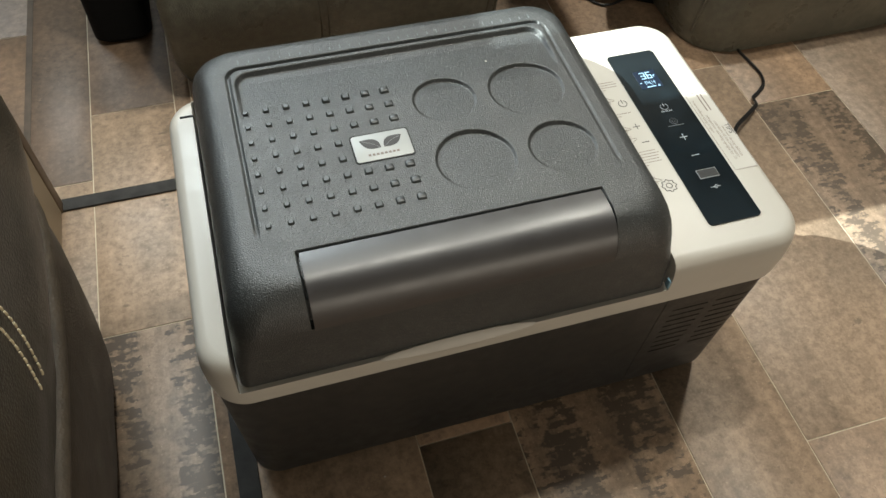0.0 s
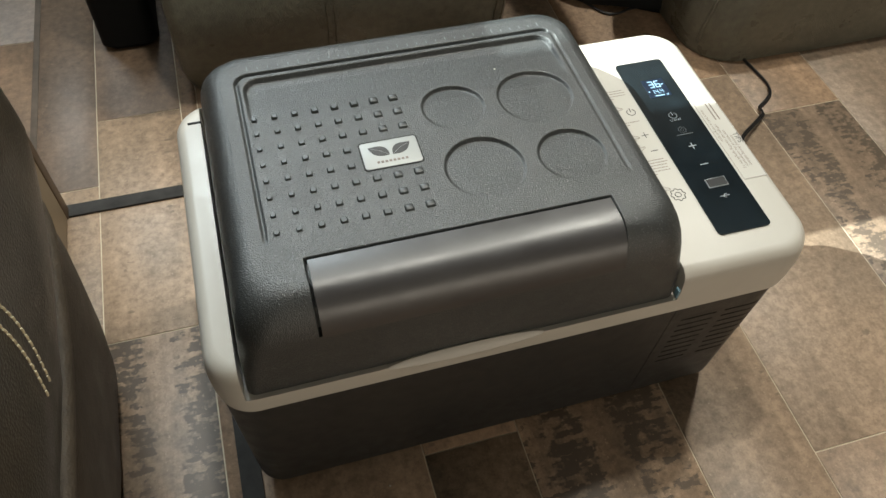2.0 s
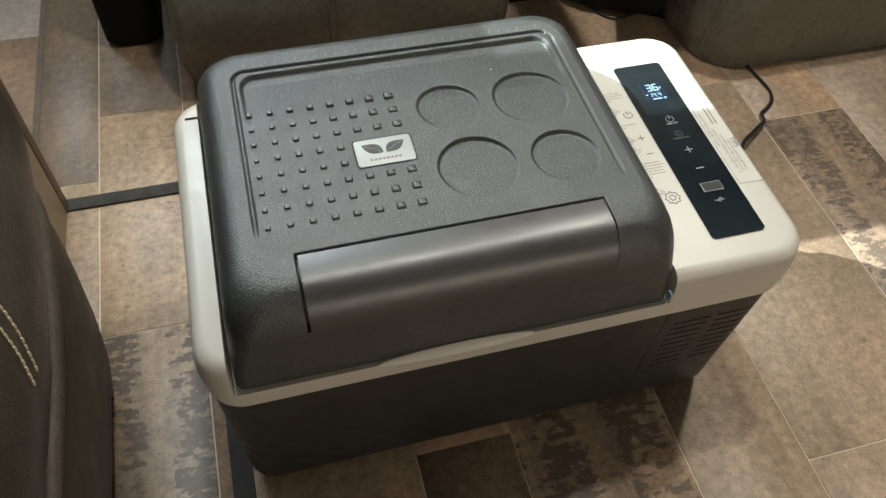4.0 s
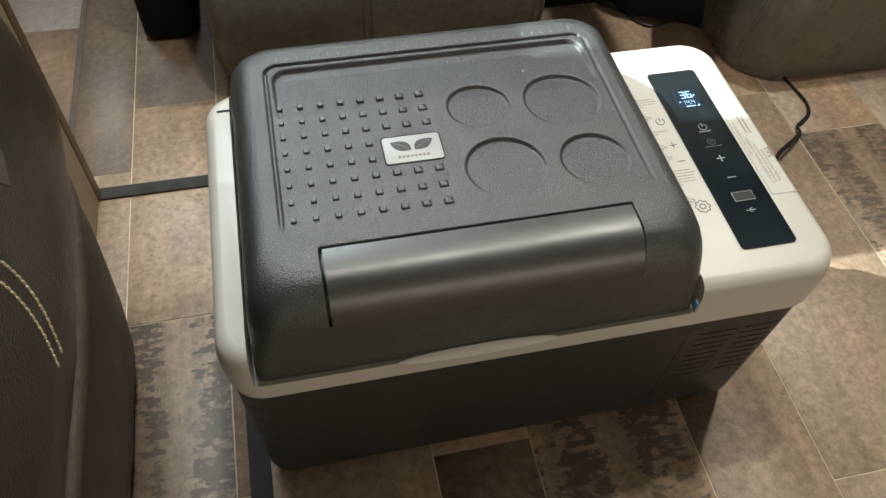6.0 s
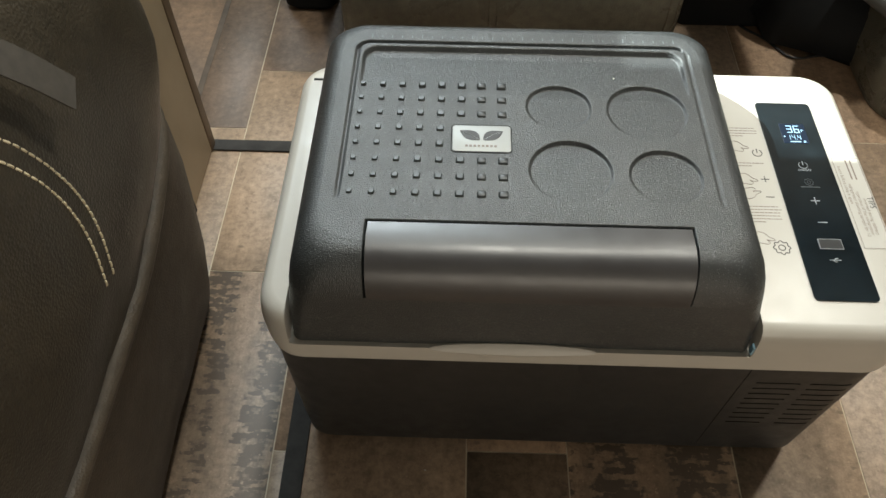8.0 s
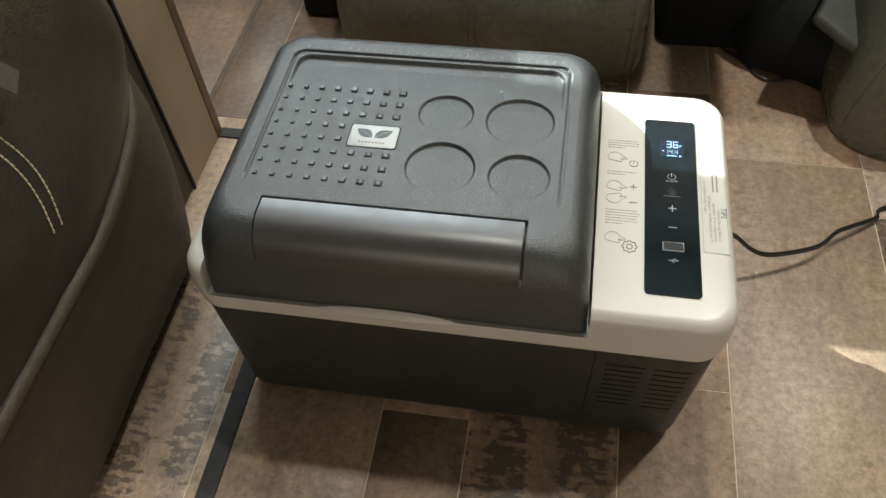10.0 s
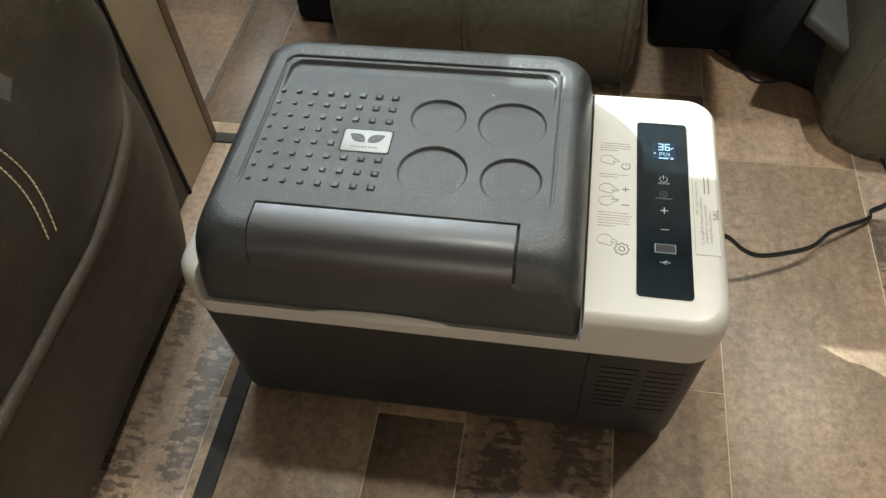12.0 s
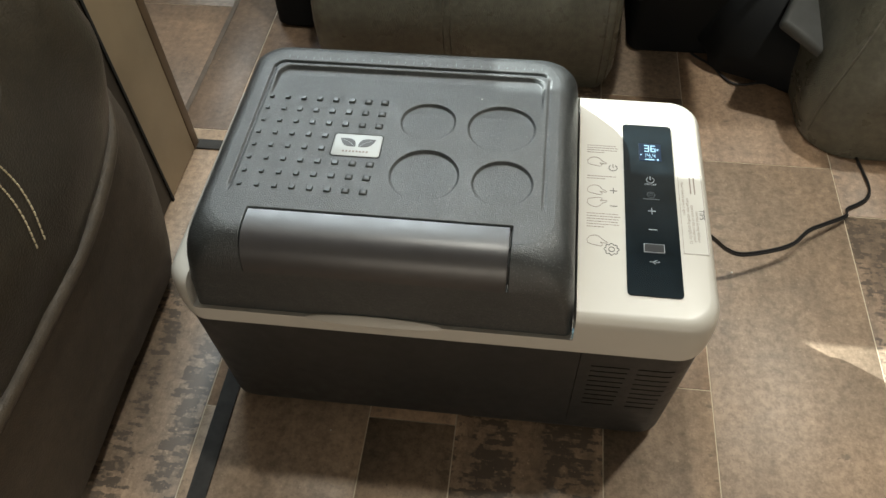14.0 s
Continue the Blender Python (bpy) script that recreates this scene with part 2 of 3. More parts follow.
def loft(rings, bottom=True, top=True):
    bm = bmesh.new()
    rows = [[bm.verts.new(p) for p in ring] for ring in rings]
    n = len(rows[0])
    for a, b in zip(rows, rows[1:]):
        for i in range(n):
            bm.faces.new((a[i], a[(i + 1) % n], b[(i + 1) % n], b[i]))
    if bottom:
        bm.faces.new(rows[0][::-1])
    if top:
        bm.faces.new(rows[-1])
    return bm


def rings_of(levels, n=8):
    return [[(x, y, z) for x, y in rrect(x0, x1, y0, y1, r, n)] for z, x0, x1, y0, y1, r in levels]


def cut(bm, cutters):
    """bm less the cutters, all closed."""
    obs = []
    for b in (bm, *cutters):
        bmesh.ops.recalc_face_normals(b, faces=b.faces)
        me = bpy.data.meshes.new("solid")
        b.to_mesh(me)
        b.free()
        obs.append(new("solid", me))
    for c in obs[1:]:
        mod = obs[0].modifiers.new("cut", "BOOLEAN")
        mod.operation, mod.object, mod.solver = "DIFFERENCE", c, "EXACT"
    dg = bpy.context.evaluated_depsgraph_get()
    out = bmesh.new()
    out.from_mesh(obs[0].evaluated_get(dg).to_mesh())
    for o in obs:
        me = o.data
        bpy.data.objects.remove(o)
        bpy.data.meshes.remove(me)
    return out


def tube(points, radius, sides=8, bm=None):
    bm = bm or bmesh.new()
    pts = [Vector(p) for p in points]
    rows = []
    for i, p in enumerate(pts):
        d = (pts[min(i + 1, len(pts) - 1)] - pts[max(i - 1, 0)]).normalized()
        u = d.cross(Vector((0, 0, 1)) if abs(d.z) < 0.95 else Vector((1, 0, 0))).normalized()
        w = d.cross(u)
        rows.append([bm.verts.new(p + radius * (math.cos(k * math.tau / sides) * u + math.sin(k * math.tau / sides) * w)) for k in range(sides)])
    for a, b in zip(rows, rows[1:]):
        for k in range(sides):
            bm.faces.new((a[k], a[(k + 1) % sides], b[(k + 1) % sides], b[k]))
    bm.faces.new(rows[0]), bm.faces.new(rows[-1][::-1])
    return bm


def spline(points, steps=10):
    """A smooth line through the points."""
    p = [Vector(q) for q in points]
    p = [2 * p[0] - p[1], *p, 2 * p[-1] - p[-2]]
    out = []
    for a, b, c, d in zip(p, p[1:], p[2:], p[3:]):
        for i in range(steps):
            t = i / steps
            out.append(0.5 * (2 * b + (c - a) * t + (2 * a - 5 * b + 4 * c - d) * t * t + (3 * b - a - 3 * c + d) * t ** 3))
    return out + [p[-2]]


def flat(points, z, thick=0.0003, bm=None):
    """A thin printed shape."""
    bm = bm or bmesh.new()
    lo = [bm.verts.new((x, y, z)) for x, y in points]
    hi = [bm.verts.new((x, y, z + thick)) for x, y in points]
    n = len(points)
    for i in range(n):
        bm.faces.new((lo[i], lo[(i + 1) % n], hi[(i + 1) % n], hi[i]))
    bm.faces.new(hi)
    return bm


def band(points, w, z, closed=False, thick=0.0003, bm=None):
    """A thin printed line of width w."""
    bm = bm or bmesh.new()
    p = [Vector((x, y)) for x, y in points]
    n = len(p)
    for i in range(n if closed else n - 1):
        a, b = p[i], p[(i + 1) % n]
        d = (b - a).normalized() * w / 2
        s = Vector((-d.y, d.x))
        flat([(q.x, q.y) for q in (a - d * 0.6 - s, b + d * 0.6 - s, b + d * 0.6 + s, a - d * 0.6 + s)], z, thick, bm)
    return bm


def arc(cx, cy, r, a0, a1, n=20):
    return [(cx + r * math.cos(radians(a0 + (a1 - a0) * i / n)), cy + r * math.sin(radians(a0 + (a1 - a0) * i / n))) for i in range(n + 1)]


def words(text, size, m):
    data = bpy.data.curves.new("words", "FONT")
    data.body, data.size, data.align_x, data.align_y = text, size, "CENTER", "CENTER"
    data.resolution_u = 3
    ob = new("words", data)
    bm = bmesh.new()
    bm.from_mesh(ob.evaluated_get(bpy.context.evaluated_depsgraph_get()).to_mesh())
    bpy.data.objects.remove(ob)
    bm.transform(m)
    return bm


# the room
BACK = 1.6
LONG = (-2.6, -2.2, -1.75, -1.3, -0.98, -0.78, -0.545, -0.453, -0.328, -0.302, -0.108, 0.0065, 0.1955, 0.337, 0.565, 0.717, 0.905, 1.12, 1.4, 1.8, 2.2)
JOINTS = {-0.78: -0.2, -0.545: 0.345, -0.453: 0.076, -0.328: -0.171, -0.302: -0.62, -0.108: -0.165, 0.0065: 0.42, 0.1955: -0.08, 0.337: -0.282, 0.565: 0.245, 0.717: 0.094, 0.905: 0.5}
NEXT = {-0.453: 0.48, 0.337: 0.346, 0.1955: 0.497, -0.545: 0.9, -0.328: 0.95}
WORN = {(-0.453, 0), (0.565, 0), (0.0065, 0), (0.0065, 1), (0.905, 1)}

floor_bm = box_bm((-2.6, -1.8, -0.06), (2.2, BACK, -0.0012))
floor = tagged(finish("floor", floor_bm, GROUT), "weathered wood-look plank floor with pale grout lines", "floor", kind="structure")


def room():
    for name, lo, hi in (("wall_left", (-2.7, -1.8, 0), (-2.6, BACK, 2.45)), ("wall_right", (2.2, -1.8, 0), (2.3, BACK, 2.45)), ("wall_front", (-2.7, -1.9, 0), (2.3, -1.8, 2.45))):
        tagged(finish(name, box_bm(lo, hi), WALL), "plain beige papered wall closing the room", "wall", kind="structure")
    def opening(places):
        """A hole in the back wall, its corners on the sun's lines to the places given."""
        bm = bmesh.new()
        rows = []
        for y in (BACK - 0.05, BACK + 0.1):
            rows.append([bm.verts.new((p[0] + SUN.x * (BACK - p[1]) / SUN.y, y, p[2] + SUN.z * (BACK - p[1]) / SUN.y)) for p in places])
        for i in range(len(places)):
            j = (i + 1) % len(places)
            bm.faces.new((rows[0][i], rows[0][j], rows[1][j], rows[1][i]))
        bm.faces.new(rows[0]), bm.faces.new(rows[1][::-1])
        return bm
    # Holes added out of view so the sun's patches land on rim and floor.
    holes = [opening(((0.45, 0.007, 0), (1.30, 0.007, 0), (1.30, -0.22, 0), (0.45, -0.22, 0)))]
    holes += [opening(((x, y, 0), (x + 0.007, y, 0), (x + 0.008, y - 0.005, 0), (x + 0.001, y - 0.005, 0))) for x, y in ((0.436, 0.016), (0.452, 0.016))]
    wall = cut(box_bm((-2.7, BACK, 0), (2.3, BACK + 0.03, 2.45)), holes)
    tagged(finish("wall_back", wall, WALL), "unseen beige papered wall, pierced to shape the sun patches", "wall", kind="structure")
    tagged(finish("ceiling", box_bm((-2.7, -1.9, 2.45), (2.3, BACK + 0.03, 2.55)), CEILING), "pale vinyl ceiling of the room", "ceiling", kind="structure")


room()

# the end panel of the cabinet beside the recliner
panel = thing("cabinet_end_panel", "tall tan laminate panel with a dark brown edge band", "panel", (-0.505, 0.24, 0), kind="structure")
part("board", box_bm((-0.014, -0.060, 0.004), (0.010, 0.052, 2.44), 0.001), PANEL_WOOD, panel)
# Added dark board, seen where the recliner's side should reach the panel.
part("recliner_stand_in", box_bm((-0.014, -0.50, 0.004), (0.0095, -0.0665, 2.44), 0.001), STAND_IN, panel, "dark brown board standing in for the recliner's side")
part("edge_band", box_bm((-0.016, 0.0525, 0.0), (0.0115, 0.0715, 2.44), 0.002), PANEL_EDGE, panel, "dark brown edge band")
part("edge_line", box_bm((0.0095, -0.066, 0.0), (0.0125, -0.0603, 2.44), 0.0008), GAP, panel, "thin black line along the board's edge")

# rubber strips let into the floor
for lo, hi, m, label in (((-0.313, -1.7, -0.001), (-0.2895, 0.295, 0.0035), STRIP, "flat black rubber strip laid along the plank floor"), ((-0.60, 0.2952, -0.001), (0.20, 0.3165, 0.0035), STRIP, "flat black rubber strip laid across the plank floor"),
                         ((-0.549, 0.3168, -0.001), (-0.539, BACK - 0.01, 0.0010), BROWN_STRIP, "narrow brown trim strip let into the floor")):
    tagged(finish("floor_strip", box_bm(lo, hi, 0.0004), m), label, "floor strip", group="floor strips", kind="structure")


# the portable fridge
fridge = thing("portable_fridge", "charcoal and white portable fridge with a studded black lid", "portable fridge")


def fridge_body():
    levels = ((0.012, -0.276, 0.249, -0.149, 0.130, 0.026), (0.016, -0.284, 0.257, -0.157, 0.138, 0.028), (0.026, -0.289, 0.2625, -0.161, 0.143, 0.030),
              (0.12, -0.292, 0.267, -0.165, 0.147, 0.032), (0.226, -0.295, 0.2715, -0.1695, 0.151, 0.034))
    bm = loft(rings_of(levels))
    slots = bmesh.new()
    for row in range(9):
        z = 0.192 - 0.0118 * row
        for x0, x1 in ((0.157, 0.198), (0.207, 0.246)):
            box_bm((x0, -0.20, z - 0.0011), (x1 - 0.0007 * row, -0.1585, z + 0.0011), bm=slots)
    seam = box_bm((0.1434, -0.2, 0.03), (0.1442, -0.161, 0.23))
    part("body", cut(bm, [slots, seam]), BODY, fridge, "charcoal pebbled plastic body with cooling slots", 30)
    for x in (-0.25, 0.215):
        for y in (-0.125, 0.105):
            part("foot", loft(rings_of(((0.0, x - 0.014, x + 0.014, y - 0.014, y + 0.014, 0.0135), (0.014, x - 0.016, x + 0.016, y - 0.016, y + 0.016, 0.0155)))), BLACK, fridge, "black rubber foot")


def fridge_rim():
    def grown(z, d):
        return (z, -0.298 + d, 0.275 - d, -0.1745 + d, 0.1595 - d, 0.036 - d * 0.5)
    levels = (grown(0.2240, 0.0035), grown(0.2258, 0.0018), grown(0.238, 0.0005), grown(0.262, 0.0), grown(0.272, 0.0008), grown(0.2800, 0.0022), grown(0.2850, 0.0050), grown(0.2880, 0.0090), grown(0.2890, 0.0135))
    bm = loft(rings_of(levels, 10))
    bm = cut(bm, [box_bm((-0.2702, -0.4, 0.2508), (0.1312, 0.1512, 0.4)), box_bm((-0.26, -0.155, 0.1), (0.12, 0.13, 0.4))])
    part("rim", bm, RIM, fridge, "cream white plastic rim and control end", 30)
    # finger lip at the middle of the front
    angles = [math.pi * i / 24 for i in range(25)]
    bm = bmesh.new()
    rows = []
    for k, y0, dy in ((-0.0075, -0.1738, -0.0026), (-0.0020, -0.1742, -0.0036), (0.0035, -0.1744, -0.0008), (0.0070, -0.1744, 0.0030), (0.0060, -0.1690, 0.0)):
        rows.append([bm.verts.new((-0.075 + 0.074 * math.cos(a), y0 + dy * math.sin(a), 0.2496 + k * math.sin(a))) for a in angles])
    for p, q in zip(rows, rows[1:]):
        for i in range(24):
            bm.faces.new((p[i], p[i + 1], q[i + 1], q[i]))
    part("finger_lip", bm, RIM, fridge, "", 25)
    part("hinge_slot", box_bm((-0.283, 0.1262, 0.2830), (-0.2695, 0.1295, 0.2894), 0.0004), GAP, fridge, "small dark slot by the hinge")
    part("edge_film", box_bm((0.1296, -0.1738, 0.2530), (0.1316, -0.168, 0.2640), 0.0004), FILM, fridge, "scrap of pale blue protective film")


CUPS = ((-0.0372, 0.0165, 0.0288), (0.0420, 0.0125, 0.0352), (-0.0314, -0.0620, 0.0348), (0.0483, -0.0660, 0.0300))
H0, H1, HY = -0.2000, 0.0622, -0.1200


def lid_top(x, y):
    """The lid's top face: tray, groove and cup rounds pressed into it."""
    def step(d, w=0.0012):
        s = np.clip(d / w * 0.5 + 0.5, 0, 1)
        return s * s * (3 - 2 * s)
    z = np.full_like(x, 0.3600)
    # tray with a round-cornered back edge, running out towards the front
    r, x0, x1, y1 = 0.014, -0.2195, 0.0835, 0.0960
    dx, dy = np.maximum(np.maximum(x0 + r - x, x - x1 + r), 0), np.maximum(y - y1 + r, 0)
    inside = r - np.hypot(dx, dy)
    z -= step(inside, 0.0020) * 0.0050 * np.clip((y - 0.030) / 0.055, 0, 1) ** 1.1
    # outer groove along the back and down the left side, a faint one down the right
    r, x0, x1, y1 = 0.012, -0.2262, 0.0905, 0.1035
    dx, dy = np.maximum(np.maximum(x0 + r - x, x - x1 + r), 0), np.maximum(y - y1 + r, 0)
    edge = np.abs(r - np.hypot(dx, dy))
    edge = np.where((dx + dy == 0), np.minimum(np.minimum(x - x0, x1 - x), y1 - y), edge)
    left, right = x < -0.19, x > 0.0895
    fade = np.clip((y + 0.100) / 0.012, 0, 1)
    z -= step(0.0016 - edge) * np.where(y > 0.094, np.where(x > 0.087, 0.0004, 0.0042), np.where(left, 0.0022, np.where(x > 0, 0.0010, 0))) * fade
    for cx, cy, cr in CUPS:
        d = cr - np.hypot(x - cx, y - cy)
        z -= step(d, 0.0014) * (0.0042 * np.clip((y - cy + cr) / (2 * cr), 0, 1) ** 1.2)
    slot = np.minimum(np.minimum(x - H0, H1 - x), HY - y)
    z -= step(slot, 0.0008) * 0.0075
    return z


def fridge_lid():
    lid = part("lid", lid_shell(), LID, fridge, "black pebbled lid with cup rounds and raised studs", 40)
    nx, ny = 460, 352
    xs, ys = np.linspace(-0.2402, 0.1017, nx), np.linspace(-0.1417, 0.1227, ny)
    gx, gy = np.meshgrid(xs, ys)
    gz = lid_top(gx, gy)
    r = 0.0325
    cx = np.maximum(np.maximum(xs[0] + r - gx, gx - xs[-1] + r), 0)
    cy = np.maximum(np.maximum(ys[0] + r - gy, gy - ys[-1] + r), 0)
    keep = np.hypot(cx, cy) <= r + 1e-6
    ids = np.arange(nx * ny).reshape(ny, nx)
    ok = keep[:-1, :-1] & keep[1:, :-1] & keep[1:, 1:] & keep[:-1, 1:]
    quads = np.stack([ids[:-1, :-1], ids[:-1, 1:], ids[1:, 1:], ids[1:, :-1]], -1)[ok]
    me = bpy.data.meshes.new("lid_top")
    me.from_pydata(np.stack([gx, gy, gz], -1).reshape(-1, 3).tolist(), [], quads.tolist())
    me.polygons.foreach_set("use_smooth", [True] * len(me.polygons))
    me.materials.append(LID)
    top = new("lid_top", me)
    top.parent = lid
    # carrying handle wrapped over the front edge
    prof = ((-0.1230, 0.3612), (-0.1320, 0.3619), (-0.1440, 0.3617), (-0.1505, 0.3605), (-0.1560, 0.3580), (-0.1608, 0.3542), (-0.1650, 0.3488), (-0.1684, 0.3420), (-0.1707, 0.3340), (-0.1718, 0.3262), (-0.1716, 0.3218),
            (-0.1660, 0.3212), (-0.1600, 0.3350), (-0.1480, 0.3530), (-0.1230, 0.3540))
    bm = bmesh.new()
    ends = [[bm.verts.new((x, y, z)) for y, z in prof] for x in (H0 + 0.0022, H1 - 0.0022)]
    for i in range(len(prof)):
        j = (i + 1) % len(prof)
        bm.faces.new((ends[0][i], ends[1][i], ends[1][j], ends[0][j]))
    bm.faces.new(ends[0]), bm.faces.new(ends[1][::-1])
    part("handle", bm, HANDLE, lid, "smooth black carrying handle", 30)
    # studs, larger to the right
    for col in range(8):
        s = 0.0021 + 0.00022 * col
        bm = loft([[(x, y, z) for x, y in rrect(-q, q, -q * 0.9, q * 0.9, 0.0006, 1)] for z, q in ((-0.0005, s * 1.18), (0.0012, s * 1.02), (0.0019, s * 0.8))], False)
        me = None
        for row in range(8):
            if row in (3, 4) and col > 4:
                continue
            at = (-0.2165 + 0.01825 * col, 0.0415 - 0.0189 * row, 0.3599)
            if me is None:
                ob = part("stud", bm, STUD, lid)
                me = ob.data
            else:
                ob = new("stud", me)
                ob.parent = lid
            ob.location = at
    # silver badge with two leaves
    badge = part("badge", loft([[(x, y, z) for x, y in rrect(-0.1325 + d, -0.0815 - d, -0.0425 + d, -0.0110 - d, 0.003)] for z, d in ((0.3598, 0), (0.3606, 0), (0.3609, 0.0005))]), CHROME, lid, "silver badge with two black leaves")
    # Near-black plate imitates the shadow edge of an inset badge.
    part("badge_shadow_edge", loft([[(x, y, z) for x, y in rrect(-0.1338, -0.0803, -0.0438, -0.0096, 0.0036)] for z in (0.3597, 0.36025)]), GAP, badge)
    for side in (-1, 1):
        p, q = Vector((0.0015, -0.0290)), Vector((0.0190, -0.0178))
        n = Vector((-(q - p).y, (q - p).x)).normalized()
        ts = [i / 14 for i in range(15)]
        edge = [p.lerp(q, t) + n * 0.0064 * math.sin(math.pi * t ** 0.80) for t in ts] + [p.lerp(q, t) - n * 0.0050 * math.sin(math.pi * t) for t in ts[-2:0:-1]]
        pts = [(-0.107 + side * v.x, v.y) for v in edge]
        part("leaf", flat(pts if side < 0 else pts[::-1], 0.3609), INK, badge)
        part("leaf_vein", band([(-0.107 + side * v.x, v.y) for v in (p.lerp(q, 0.05), p.lerp(q, 0.5) + n * 0.0012, p.lerp(q, 0.85))], 0.0002, 0.3612, thick=0.0001), CHROME, badge)
    for i in range(8):
        x = -0.1212 + 0.0036 * i
        part("caption_bar", flat([(x, -0.0372), (x + 0.0022, -0.0372), (x + 0.0022, -0.0350), (x, -0.0350)], 0.3609), INK_FAINT, badge)
    # ruler along the back edge
    bm = bmesh.new()
    for i in range(31):
        x = -0.214 + 0.0098 * i
        w = 0.0052 if i % 5 == 0 else 0.0034
        flat([(x, 0.1095), (x + 0.0006, 0.1095), (x + 0.0006, 0.1095 + w), (x, 0.1095 + w)], 0.36005, 0.0002, bm)
    part("ruler_marks", bm, TICK, lid, "faint ruler marks")


def lid_shell():
    front = [H0 - 0.0006, H0 + 0.0002, -0.17, -0.12, -0.07, -0.02, 0.03, H1 - 0.0002, H1 + 0.0006]
    levels = ((0.2515, -0.2675, 0.1300, -0.1702, 0.1475, 0.008), (0.290, -0.2660, 0.1284, -0.1700, 0.1467, 0.013), (0.3200, -0.2637, 0.1250, -0.1692, 0.1450, 0.022), (0.3208, -0.2636, 0.1249, -0.1691, 0.1449, 0.022),
              (0.332, -0.2618, 0.1232, -0.1672, 0.1433, 0.025), (0.342, -0.2588, 0.1202, -0.1635, 0.1410, 0.027), (0.350, -0.2548, 0.1162, -0.1585, 0.1380, 0.030),
              (0.3560, -0.2495, 0.1110, -0.1525, 0.1335, 0.032), (0.3590, -0.2440, 0.1055, -0.1465, 0.1275, 0.033), (0.3598, -0.2385, 0.1000, -0.1405, 0.1215, 0.033), (0.3596, -0.2330, 0.0945, -0.1350, 0.1155, 0.033))
    rings = []
    for k, (z, x0, x1, y0, y1, r) in enumerate(levels):
        ring = []
        for x, y in rrect(x0, x1, y0, y1, r, 10, front):
            in_slot = H0 - 0.0001 < x < H1 + 0.0001 and y < y0 + 0.001 and k > 2
            ring.append((x, y + 0.0085, z - 0.0055 * (k > 5)) if in_slot else (x, y, z))
        rings.append(ring)
    return loft(rings, True, False)


def segments(digit, x, y, w, h, t, z, bm):
    on = {"3": "abgcd", "6": "afgcde", "1": "bc", "4": "fgbc"}[digit]
    m = h / 2
    for s, (x0, y0, x1, y1) in dict(a=(0, h - t, w, h), d=(0, 0, w, t), g=(0, m - t / 2, w, m + t / 2), f=(0, m, t, h), e=(0, 0, t, m), b=(w - t, m, w, h), c=(w - t, 0, w, m)).items():
        if s in on:
            i = 0.0002
            flat([(x + x0 + i, y + y0 + i), (x + x1 - i, y + y0 + i), (x + x1 - i, y + y1 - i), (x + x0 + i, y + y1 - i)], z, 0.0002, bm)


def gear(cx, cy, r, n=8):
    return [(cx + rr * math.cos(a), cy + rr * math.sin(a)) for a, rr in ((math.tau * i / (n * 6), r * (1.0 + 0.12 * math.cos(n * math.tau * i / (n * 6)))) for i in range(n * 6))]


